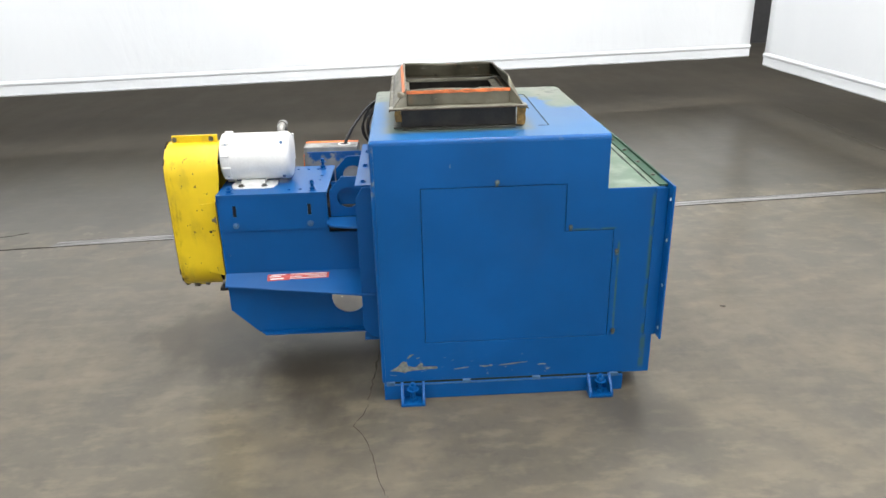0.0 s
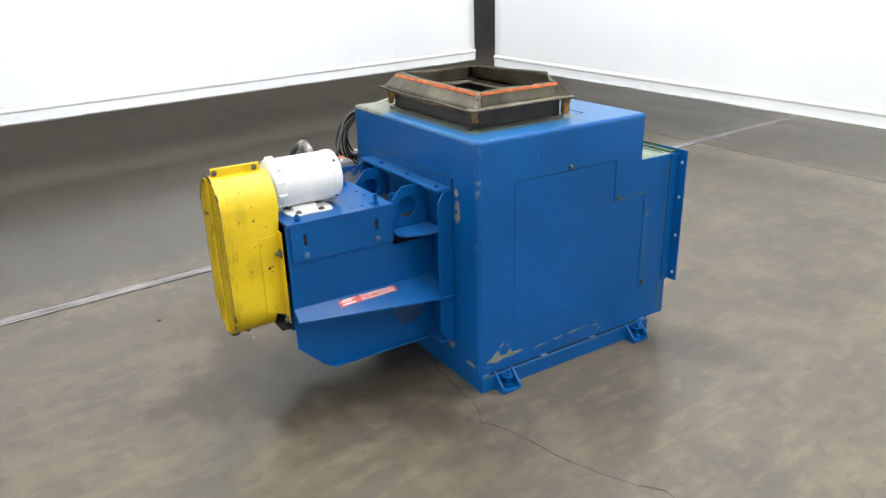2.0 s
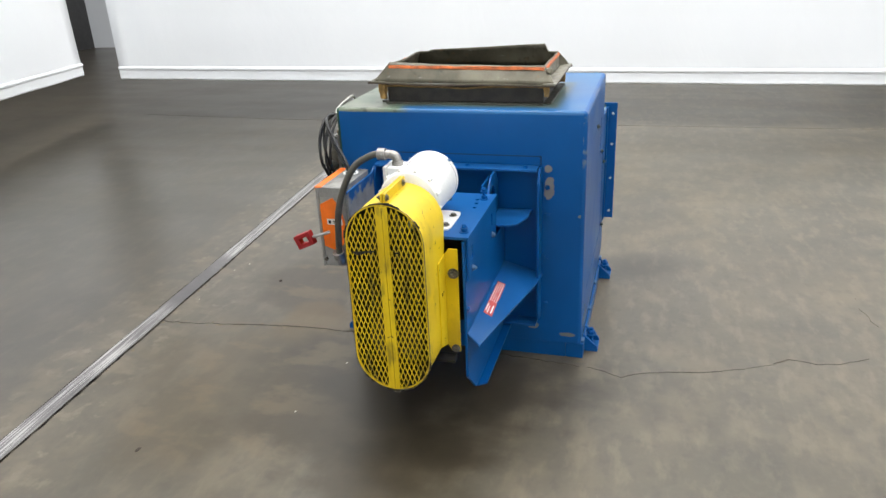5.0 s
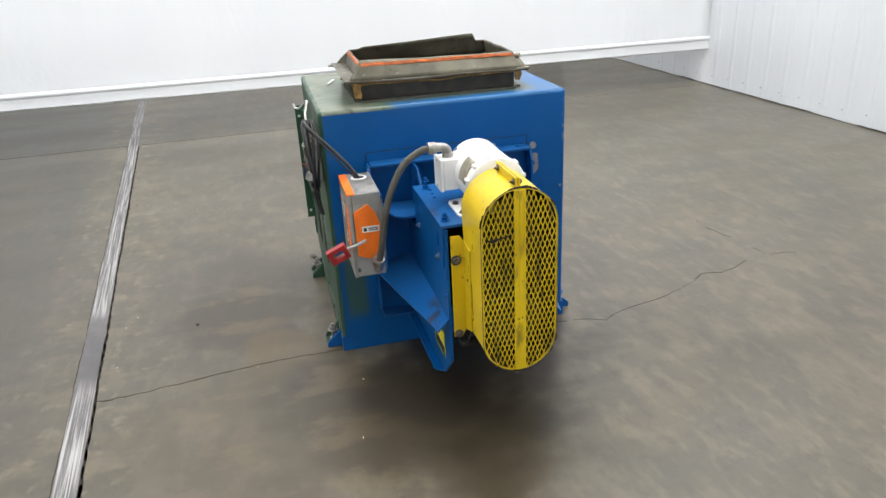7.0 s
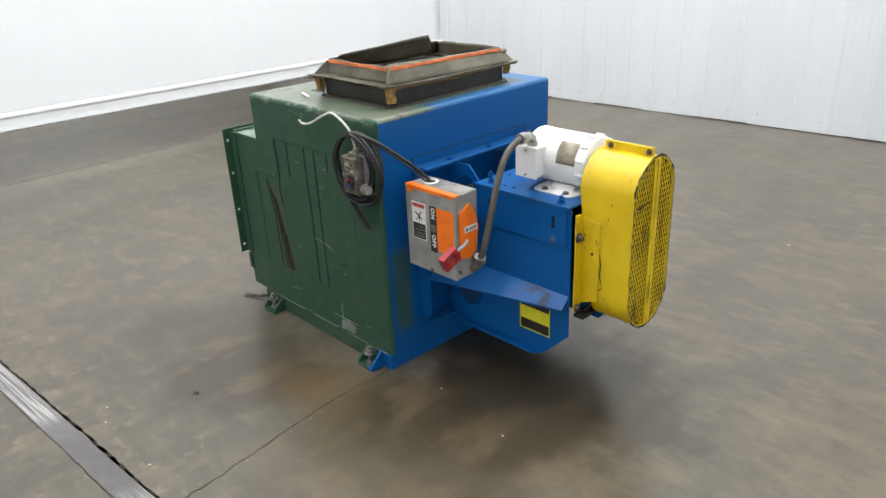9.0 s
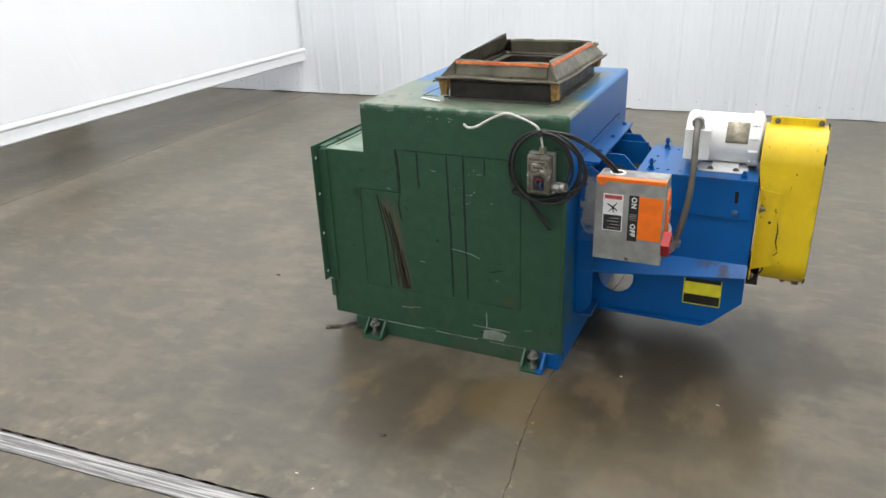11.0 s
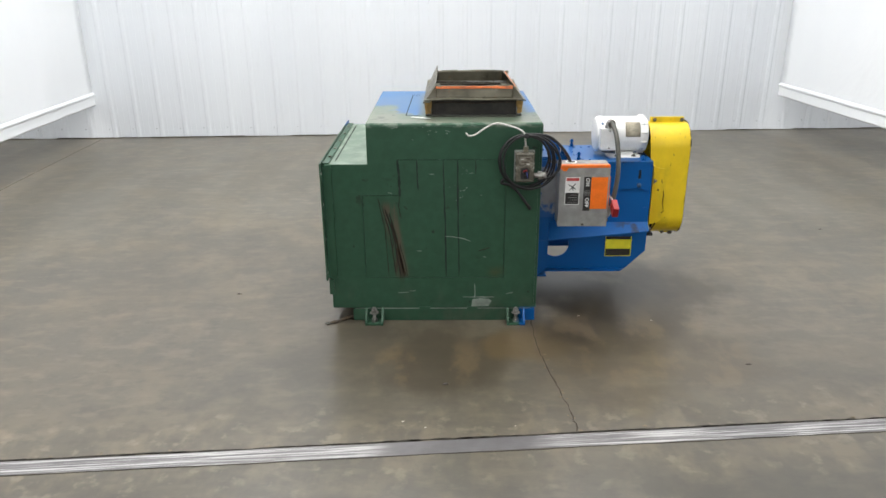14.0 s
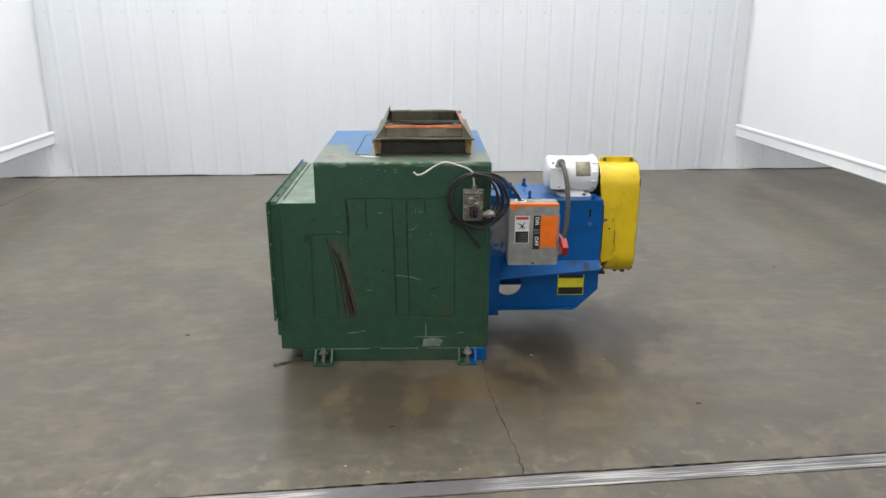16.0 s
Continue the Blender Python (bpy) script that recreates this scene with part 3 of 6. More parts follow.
# spalled concrete beside the crack and the joint
for k in range(34):
    on_crack = k < 14
    u = random.uniform(3.35, 4.05) if on_crack else random.uniform(-1.6, 3.0)
    at = Vector((0.02 - (u - 3.46) * 0.115 + random.choice((-1, 1)) * random.uniform(0.006, 0.016), u)) if on_crack else Vector(JOINT(u, -0.050 - abs(random.gauss(0, 0.012)), 0)[:2])
    r = random.uniform(0.004, 0.011)
    ring = [(at.x + r * random.uniform(0.6, 1.2) * math.cos(a), at.y + r * random.uniform(0.4, 0.9) * math.sin(a)) for a in [k2 * math.pi / 4 for k2 in range(8)]]
    part("spall", plate(ring, [], FLAT, 0.0007), spall_mat, floor)

# white ribbed metal wall
TURN_C = Matrix.Translation((0, -0.95, 0)) @ Matrix.Rotation(0.040, 4, "Z") @ Matrix.Translation((0, 1.02, 0))
bm = box(-6.6, 7.0, -1.30, -1.05, 0.0, 4.8, 0)
bmesh.ops.transform(bm, verts=bm.verts, matrix=TURN_C)
wall_north = setting("wall_north", bm, dark_wall, "backing of the white ribbed metal wall", "wall")
PITCH, RIB0 = 0.2290, 5.061
prof = [(-0.1142, 0.0), (-0.060, 0.0), (-0.056, 0.0015), (-0.050, 0.0), (-0.028, 0.0), (-0.012, 0.0050), (0.012, 0.0050), (0.024, 0.0), (0.062, 0.0), (0.066, 0.0015), (0.072, 0.0), (0.1142, 0.0)]
pm = bmesh.new()
rows = [[pm.verts.new((u, -1.02 + v, z)) for u, v in prof] for z in (0.007, 4.7)]
back = [[pm.verts.new((u, -1.045, z)) for u in (-0.1142, 0.1142)] for z in (0.007, 4.7)]
for i in range(len(prof) - 1):
    pm.faces.new((rows[0][i], rows[0][i + 1], rows[1][i + 1], rows[1][i]))
pm.faces.new((rows[0][0], rows[1][0], back[1][0], back[0][0]))
pm.faces.new((rows[0][-1], back[0][1], back[1][1], rows[1][-1]))
pm.faces.new((*rows[0], back[0][1], back[0][0]))
pm.faces.new((*rows[1], back[1][1], back[1][0]))
panel0 = part("panel", pm, panel_mat, wall_north)
sm = rod((0.045, -1.02, 0.09), (0.045, -1.014, 0.09), 0.005, 8)
sm = rod((0.045, -1.02, 1.53), (0.045, -1.014, 1.53), 0.005, 8, bm=sm)
screw0 = part("screw", sm, screw_mat, wall_north)
for k in range(-8, 50):
    at = Matrix.Translation((RIB0 - k * PITCH, 0, random.uniform(-0.004, 0.004)))
    for src in (panel0, screw0):
        ob = src if k == -8 else new(src.name.split(".")[0], src.data)
        ob.parent = wall_north
        ob.matrix_parent_inverse = Matrix.Identity(4)
        ob.matrix_basis = TURN_C @ at

# dim hall beyond the curtains: unseen shell, white sides and ceiling to bounce light
setting("wall_east", box(9.0, 9.2, -1.5, 12.5, 0, 6.2, 0), panel_mat, "unseen white far wall, added to bounce light", "wall")
setting("wall_west", box(-8.2, -8.0, -1.5, 12.5, 0, 6.2, 0), panel_mat, "unseen white far wall, added to bounce light", "wall")
# backdrop whose dark colour stands for the unlit hall
setting("wall_south", box(-8.0, 9.0, 12.0, 12.2, 0, 6.2, 0), dark_wall, "dark backdrop wall that stands for the dim hall", "wall")
setting("ceiling", box(-9, 10, -1.5, 12.5, 5.4, 5.6, 0), ceiling_mat, "plain white warehouse ceiling, unseen, added to bounce light", "ceiling")


def curtain(p0, p1, z0, z1, label, seed, rise=0.0):
    """A hanging vinyl curtain with a tube hem, from p0 to p1."""
    a, b = Vector((*p0, 0)), Vector((*p1, 0))
    d, length = (b - a).normalized(), (b - a).length
    nrm = Vector((-d.y, d.x, 0))
    ob = thing("curtain", (*((a + b) / 2).xy, z0), label, "curtain", "curtains round the machine")
    nx, nz, hem = int(length / 0.12), 26, 0.105

    def off(s, z):
        fold = noise.noise(Vector((s * 0.55 + seed, z * 0.16, seed))) * 0.05 + noise.noise(Vector((s * 1.7 + z * 0.5, z * 0.3, seed + 7))) * 0.020
        return fold * min(1, (z - z0) / 1.2 + 0.15)

    s = bmesh.new()
    grid = [[s.verts.new(a + d * (length * i / nx) + nrm * off(length * i / nx, z0 + hem + (z1 - z0 - hem) * (j / nz) ** 1.4) + Vector((0, 0, z0 + hem + (z1 - z0 - hem) * (j / nz) ** 1.4 + rise * (i / nx) * (1 - j / nz)))) for i in range(nx + 1)] for j in range(nz + 1)]
    for j in range(nz):
        for i in range(nx):
            s.faces.new((grid[j][i], grid[j][i + 1], grid[j + 1][i + 1], grid[j + 1][i]))
    sheet = part("sheet", s, curtain_mat, ob, smooth=True)
    solid = sheet.modifiers.new("thickness", "SOLIDIFY")
    solid.thickness = 0.004
    h = bmesh.new()
    sec = [(0.004, hem + 0.02), (0.012, hem - 0.012), (0.010, hem * 0.5), (0.013, 0.012), (0.0, 0.0), (-0.013, 0.012), (-0.010, hem * 0.5), (-0.012, hem - 0.012), (-0.004, hem + 0.02)]
    rings = [[h.verts.new(a + d * (length * i / nx) + nrm * (off(length * i / nx, z0) + u) + Vector((0, 0, rise * i / nx + z0 + v + 0.004 * noise.noise(Vector((i * 0.3, seed, 0)))))) for u, v in sec] for i in range(nx + 1)]
    for p, q in zip(rings, rings[1:]):
        for k in range(len(sec)):
            h.faces.new((p[k], p[(k + 1) % len(sec)], q[(k + 1) % len(sec)], q[k]))
    h.faces.new(rings[0]), h.faces.new(rings[-1])
    part("hem", h, curtain_mat, ob, "white weighted hem band", smooth=True)
    part("hem_tube", hose([a + d * (length * i / 10) + nrm * off(length * i / 10, z0) + Vector((0, 0, z0 + hem + rise * i / 10)) for i in range(11)], 0.022, 10, 4), curtain_mat, ob, smooth=True)
    part("top_rail", rod(a + Vector((0, 0, z1)), b + Vector((0, 0, z1)), 0.03, 10), galv, ob)
    for k in (0.06, 0.5, 0.94):
        p = a.lerp(b, k)
        part("hanger", rod((p.x, p.y, z1), (p.x, p.y, 5.41), 0.012, 10), galv, ob)
    return ob


curtain((-4.6, 6.053), (3.60, 7.487), 0.433, 4.1, "long white vinyl curtain hanging just clear of the concrete floor", 1.0, -0.02)
curtain((3.836, -0.80), (3.520, 6.99), 0.320, 4.1, "long white vinyl curtain running out from the ribbed wall", 2.0, 0.077)
curtain((-2.815, -0.95), (-3.43, 6.10), 0.357, 4.1, "long white vinyl curtain with a tube hem beside the ribbed wall", 3.0)

for lx, ly, length, turn, share in ROWS:
    lampcase = thing("ceiling_light", (lx, ly, 4.93), "long white ceiling light, added out of view", "ceiling light", "ceiling lights")
    at = pose(lx, ly, 4.92, 0, 0, turn)
    part("housing", plate([(-0.26, 0.0), (-0.25, 0.12), (-0.06, 0.14), (0.06, 0.14), (0.25, 0.12), (0.26, 0.0), (0.0, 0.05)], [], lambda u, v, w: tuple(at @ Vector((u, w - length / 2, v))), length), white_paint, lampcase)
    for k in (-0.35, 0.35):
        p = at @ Vector((0, length * k, 0.135))
        part("hanger", rod(p, (p.x, p.y, 5.41), 0.012), galv, lampcase)


# ==== the machine cabinet ====
X0, X1, X2, Y0, Y1 = 0.005, 0.758, 0.944, 2.302, 3.187
ZB, ZS, ZT, TH = 0.064, 0.745, 0.921, 0.006
cabinet = thing("machine_cabinet", ((X0 + X2) / 2, (Y0 + Y1) / 2, 0), "stepped steel machine cabinet, blue in front and worn green behind", "machine")
RB = 0.013
side = [(X0 + RB, ZB), (X2, ZB), (X2, ZS), (X1, ZS), (X1, ZT - RB), (X0 + RB, ZT - RB)]
door = [(0.160, 0.214), (0.786, 0.214), (0.786, 0.606), (0.626, 0.606), (0.626, 0.765), (0.160, 0.765)]


def inset(poly, k):
    """The outline moved inwards by k, for outlines that turn left."""
    out = []
    for i, p in enumerate(poly):
        a, b = Vector(poly[i - 1]), Vector(poly[(i + 1) % len(poly)])
        p = Vector(p)
        n1, n2 = (p - a).normalized(), (b - p).normalized()
        out.append(tuple(p + k * (Vector((-n1.y, n1.x)) + Vector((-n2.y, n2.x)))))
    return out


FRONT = lambda u, v, w: (u, Y0 + w, v)
BACK = lambda u, v, w: (u, Y1 - w, v)
part("front_panel", plate(side, [door], FRONT, TH, 0.0022), paint_front, cabinet, "blue painted front sheet with scraped paint along the bottom")
part("back_panel", plate(side, [door], BACK, TH, 0.0022), paint_back, cabinet, "dented green painted back sheet")
part("end_panel", box(X0, X0 + TH, Y0 + RB, Y1 - RB, ZB, ZT - RB, 0), paint_end, cabinet, "blue painted end sheet with an old green patch")
hole = [(0.125, 2.475), (0.465, 2.475), (0.465, 3.005), (0.125, 3.005)]
TOPM = lambda u, v, w: (u, v, ZT - w)
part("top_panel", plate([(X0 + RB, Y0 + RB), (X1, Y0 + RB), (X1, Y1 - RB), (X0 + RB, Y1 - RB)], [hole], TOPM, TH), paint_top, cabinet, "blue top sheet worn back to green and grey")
part("step_riser", box(X1 - TH, X1, Y0 + TH, Y1 - TH, ZS, ZT - TH, 0), paint_step, cabinet)
part("step_panel", box(X1 - TH, X2, Y0 + TH, Y1 - TH, ZS - TH, ZS, 0), paint_step, cabinet, "pale worn green step sheet")
part("outlet_panel", plate([(Y0 + TH, ZB), (Y1 - TH, ZB), (Y1 - TH, ZS - TH), (Y0 + TH, ZS - TH)], [[(2.36, 0.27), (3.13, 0.27), (3.13, 0.69), (2.36, 0.69)]], lambda u, v, w: (X2 - w, u, v), TH), paint_back, cabinet)
# near black floor and added box stand for the shade inside the cabinet
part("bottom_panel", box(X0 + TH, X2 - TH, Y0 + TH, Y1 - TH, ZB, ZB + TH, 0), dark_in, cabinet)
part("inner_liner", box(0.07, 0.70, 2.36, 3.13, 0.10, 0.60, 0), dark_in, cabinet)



def bend(centre, axis, length, a0, material):
    """A quarter-round sheet bend of radius RB along an axis, its centre line starting at centre."""
    b = bmesh.new()
    n = 7
    ends = []
    for s_ in (0.0, length):
        ring = []
        for i in range(n):
            a = radians(a0 + 90 * i / (n - 1))
            for_ax = {"x": (s_, RB * math.cos(a), RB * math.sin(a)), "y": (RB * math.cos(a), s_, RB * math.sin(a)), "z": (RB * math.cos(a), RB * math.sin(a), s_)}[axis]
            ring.append(b.verts.new(Vector(centre) + Vector(for_ax)))
        c_ax = {"x": (s_, 0, 0), "y": (0, s_, 0), "z": (0, 0, s_)}[axis]
        ring.append(b.verts.new(Vector(centre) + Vector(c_ax)))
        ends.append(ring)
    for i in range(n + 1):
        b.faces.new((ends[0][i], ends[0][(i + 1) % (n + 1)], ends[1][(i + 1) % (n + 1)], ends[1][i]))
    b.faces.new(ends[0]), b.faces.new(ends[1])
    part("sheet_bend", b, material, cabinet, smooth=True)


bend((X0 + RB, Y0 + RB, ZT - RB), "x", X1 - X0 - RB, 90, paint_edge)
bend((X0 + RB, Y1 - RB, ZT - RB), "x", X1 - X0 - RB, 0, paint_back)
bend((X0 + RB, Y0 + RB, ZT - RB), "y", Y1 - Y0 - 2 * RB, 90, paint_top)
bend((X0 + RB, Y0 + RB, ZB), "z", ZT - ZB - RB, 180, paint_edge)
bend((X0 + RB, Y1 - RB, ZB), "z", ZT - ZB - RB, 90, paint_back)
for cy, mat in ((Y0 + RB, paint_edge), (Y1 - RB, paint_back)):
    ball = bmesh.new()
    bmesh.ops.create_uvsphere(ball, u_segments=16, v_segments=10, radius=RB)
    bmesh.ops.translate(ball, verts=ball.verts, vec=(X0 + RB, cy, ZT - RB))
    part("corner", ball, mat, cabinet, smooth=True)

# doors, set into their openings
for nm, mp, mat, lab in (("access_door", FRONT, paint_front, "blue L-shaped access door"), ("rear_door", BACK, paint_back, "buckled green L-shaped access door")):
    d_ob = part(nm, plate(inset(door, 0.0018), [], lambda u, v, w: mp(u, v, w + 0.001), 0.004, 0.0012), mat, cabinet, lab)
    ring = plate(inset(door, -0.004), [inset(door, 0.008)], lambda u, v, w: mp(u, v, w + TH + 0.001), 0.003)
    part("door_seal", ring, seam if nm == "rear_door" else blue_seam, cabinet)
    if nm == "access_door":
        for lx, lz in ((0.403, 0.779), (0.643, 0.620), (0.800, 0.530), (0.806, 0.235)):
            lb = rod((lx, Y0, lz), (lx, Y0 - 0.005, lz), 0.0075, 14, bevel=0.001)
            lb = rod((lx, Y0 - 0.005, lz), (lx, Y0 - 0.012, lz), 0.0042, 6, bm=lb)
            lb = plate([(lx - 0.006, lz - 0.012), (lx + 0.002, lz - 0.013), (lx + 0.005, lz + 0.006), (lx, lz + 0.009), (lx - 0.005, lz + 0.006)], [], lambda u, v, w: (u, Y0 - 0.0075 + w, v), 0.002, 0.0004, lb)
            part("latch", lb, latch_mat, cabinet, "small grimy turn latch")

# seams and gouges on the green side
GB = lambda u, v, w: (u, Y1 + w - 0.001, v)


def streak(points, width, mat, name="gouge", wob=0.4):
    line = []
    for a, b in zip(points, points[1:]):
        line += [(a[0] + (b[0] - a[0]) * i / 8 + random.uniform(-1, 1) * 0.0012, a[1] + (b[1] - a[1]) * i / 8) for i in range(8)]
    part(name, ribbon(line + [points[-1]], width, GB, 0.002, None, wob), mat, cabinet)


streak([(0.431, 0.763), (0.424, 0.5), (0.420, 0.222)], 0.0062, seam)
streak([(0.369, 0.763), (0.366, 0.5), (0.362, 0.222)], 0.0062, seam)
streak([(0.545, 0.763), (0.541, 0.63)], 0.0055, seam)
streak([(0.291, 0.763), (0.290, 0.70)], 0.0045, seam)
streak([(0.629, 0.766), (0.622, 0.700), (0.620, 0.60)], 0.009, seam)
for top, half, foot, width, mat in (((0.717, 0.590), (0.690, 0.44), (0.680, 0.222), 0.0035, gouge_mat), ((0.702, 0.560), (0.668, 0.42), (0.648, 0.222), 0.0045, gouge_mat), ((0.690, 0.545), (0.656, 0.44), (0.627, 0.222), 0.0060, gouge_mat),
                                    ((0.684, 0.520), (0.662, 0.45), (0.655, 0.37), 0.0028, gouge_mat), ((0.670, 0.525), (0.640, 0.40), (0.612, 0.222), 0.0050, gouge_mat), ((0.662, 0.48), (0.630, 0.34), (0.603, 0.222), 0.0060, rust_dark),
                                    ((0.640, 0.36), (0.620, 0.29), (0.609, 0.222), 0.0070, rust_dark), ((0.628, 0.38), (0.606, 0.29), (0.596, 0.222), 0.0030, gouge_mat), ((0.622, 0.60), (0.628, 0.56), (0.618, 0.50), 0.0030, gouge_mat)):
    streak([top, half, foot], width, mat)
streak([(0.425, 0.415), (0.385, 0.412), (0.345, 0.405), (0.312, 0.392)], 0.003, pale_scar, "scratch")
for sx, sz, sl in ((0.47, 0.70, 0.02), (0.30, 0.705, 0.02), (0.335, 0.63, 0.012), (0.53, 0.345, 0.022), (0.59, 0.143, 0.05), (0.56, 0.150, 0.03), (0.115, 0.140, 0.03), (0.655, 0.615, 0.018), (0.40, 0.885, 0.02), (0.62, 0.905, 0.03), (0.24, 0.315, 0.012)):
    streak([(sx + sl, sz + random.uniform(-0.006, 0.006)), (sx, sz)], 0.0024, pale_scar, "scratch")
for k in range(26):
    cx, cz, r = (random.gauss(0.35, 0.035), random.gauss(0.66, 0.045), random.uniform(0.0012, 0.0030)) if k < 18 else (random.gauss(0.47, 0.05), random.gauss(0.885, 0.012), random.uniform(0.0015, 0.0035))
    part("paint_fleck", plate([(cx + r * random.uniform(0.7, 1.5) * math.cos(a), cz + r * random.uniform(0.5, 1.2) * math.sin(a)) for a in (0, 1.1, 2.2, 3.2, 4.2, 5.3)], [], GB, 0.0012), pale_scar, cabinet)
streak([(0.290, 0.185), (0.288, 0.115)], 0.004, pale_scar, "scratch")
streak([(0.345, 0.118), (0.20, 0.117)], 0.004, pale_scar, "scratch")
part("bare_patch", plate([(0.305, 0.070), (0.225, 0.072), (0.212, 0.098), (0.226, 0.108), (0.262, 0.112), (0.300, 0.106)], [], GB, 0.0016), pale_scar, cabinet, "grey bare patch where the green paint came off")
streak([(0.275, 0.345), (0.225, 0.36)], 0.004, gouge_mat)

# top sheet seam
for seam_line in ([(0.588, 2.455), (0.592, 2.455), (0.598, 3.01), (0.594, 3.01)], [(0.555, 2.452), (0.592, 2.452), (0.592, 2.455), (0.555, 2.455)], [(0.535, 3.008), (0.598, 3.008), (0.598, 3.012), (0.535, 3.012)]):
    part("top_seam", plate(seam_line, [], lambda u, v, w: (u, v, ZT - 0.001 + w), 0.002), seam, cabinet)

# each base rail's ledge: dust behind, a dark gap and painted highlight in front
part("rail_dust", ribbon([(0.03 + 0.0405 * i, 0.0) for i in range(21)], 0.0026, lambda u, v, w: (u, Y1 + 0.0016 + w, ZB - 0.002 + v), 0.0016, None, 0.6), pale_scar, cabinet)
part("rail_gap", box(0.030, 0.850, Y0 - 0.0014, Y0 + 0.002, ZB - 0.0045, ZB + 0.0035, 0), seam, cabinet, "dark gap over the base rail")
part("rail_edge", ribbon([(0.02 + 0.0415 * i, 0.0) for i in range(21)], 0.0030, lambda u, v, w: (u, Y0 - 0.0088 - w, ZB - 0.006 + v), 0.0012, None, 0.5), bolt_blue, cabinet, "pale blue line drawn as the highlight on the rubbed edge")

# bare marks low on the front sheet
FB = lambda u, v, w: (u, Y0 - 0.0002 - w, v)
part("bare_patch", plate([(0.036, 0.112), (0.062, 0.128), (0.080, 0.148), (0.092, 0.146), (0.098, 0.128), (0.124, 0.122), (0.142, 0.140), (0.150, 0.136), (0.148, 0.124), (0.198, 0.122), (0.200, 0.114), (0.150, 0.112), (0.110, 0.110), (0.084, 0.103), (0.060, 0.109)], [], FB, 0.0006), bare_mat, cabinet, "bare patch rubbed through the blue paint")
for k, line in enumerate(([(0.096, 0.158), (0.106, 0.168), (0.118, 0.174)], [(0.128, 0.158), (0.138, 0.160)], [(0.256, 0.108), (0.280, 0.111), (0.308, 0.114)], [(0.346, 0.117), (0.366, 0.114), (0.390, 0.117)],
                          [(0.413, 0.116), (0.450, 0.119), (0.485, 0.123), (0.513, 0.125)], [(0.550, 0.112), (0.564, 0.114), (0.577, 0.112)], [(0.580, 0.091), (0.586, 0.093)])):
    part("scratch", ribbon(line, 0.0060 if k != 4 else 0.0042, FB, 0.0006, None, 0.6), bare_mat, cabinet)

# base frame and hold-down feet
for nm, y0, y1, mat in (("base_rail", Y0 - 0.009, Y0 + 0.055, paint_blue), ("base_rail", Y1 - 0.055, Y1 + 0.003, paint_back)):
    r_ob = part(nm, box(0.012, 0.852, y0, y1, 0.0, ZB - 0.004, 0.003), mat, cabinet)
part("base_rail", box(0.012, 0.060, Y0 + 0.055, Y1 - 0.055, 0.0, ZB - 0.004, 0.003), paint_blue, cabinet)
for fx, sgn, yy, mat in ((0.111, -1, Y0, paint_blue), (0.766, -1, Y0, paint_blue), (0.101, 1, Y1, paint_back), (0.752, 1, Y1, paint_back)):
    foot = box(fx - 0.042, fx + 0.042, yy + 0.001 * sgn, yy + 0.058 * sgn, 0.0, 0.009, 0.002)
    for sx in (-0.042, 0.032):
        foot = plate([(0.0, 0.008), (0.058, 0.008), (0.054, 0.022), (0.006, 0.066), (0.0, 0.066)], [], lambda u, v, w: (fx + sx + w, yy + (u + 0.001) * sgn, v), 0.010, 0.0015, foot)
    f_ob = part("foot", foot, mat, cabinet)
    bolt = rod((fx, yy + 0.030 * sgn, 0.007), (fx, yy + 0.030 * sgn, 0.070), 0.008, 12)
    bolt = hexbolt((fx, yy + 0.030 * sgn, 0.052), (0, 0, 1), 0.014, 0.014, 0.010, bolt)
    bolt = rod((fx, yy + 0.030 * sgn, 0.007), (fx, yy + 0.030 * sgn, 0.022), 0.015, 6, bm=bolt)
    part("foot_bolt", bolt, paint_blue if sgn < 0 else steel, f_ob)
for tx in (0.035, 0.30, 0.545, 0.82):
    part("rail_weld", box(tx - 0.014, tx + 0.014, Y0 - 0.0105, Y0 + 0.001, ZB - 0.008, ZB + 0.005, 0.002), bolt_blue, cabinet)
for tx in (0.30, 0.52):
    part("rail_clip", box(tx - 0.025, tx + 0.025, Y1 - 0.002, Y1 + 0.006, ZB - 0.008, ZB + 0.006, 0.001), paint_back, cabinet)

# outlet flange on the far end
FX = 0.954
flange = plate([(2.258, 0.215), (3.222, 0.215), (3.222, 0.758), (2.258, 0.758)], [[(2.36, 0.27), (3.13, 0.27), (3.13, 0.69), (2.36, 0.69)]], lambda u, v, w: (FX + w, u, v), 0.007, 0.0015)
f_ob = part("outlet_flange", flange, machine_paint("flange_paint", "half"), cabinet, "blue outlet flange with a row of bolt holes")
part("outlet_duct", plate([(2.35, 0.26), (3.14, 0.26), (3.14, 0.70), (2.35, 0.70)], [[(2.36, 0.27), (3.13, 0.27), (3.13, 0.69), (2.36, 0.69)]], lambda u, v, w: (X2 - 0.003 + w, u, v), FX - X2 + 0.004), paint_step, cabinet)
for hy in (2.276, 3.206):
    for hz in (0.25, 0.41, 0.57, 0.71):
        part("bolt_hole", rod((FX - 0.001, hy, hz), (FX + 0.008, hy, hz), 0.006, 10), label_white, f_ob)
part("flange_angle", box(FX - 0.040, FX - 0.001, Y1 + 0.001, Y1 + 0.006, 0.215, 0.742, 0.001), paint_back, cabinet)
part("flange_angle", box(FX - 0.040, FX - 0.001, Y0 - 0.006, Y0 - 0.001, 0.215, 0.742, 0.001), paint_blue, cabinet)
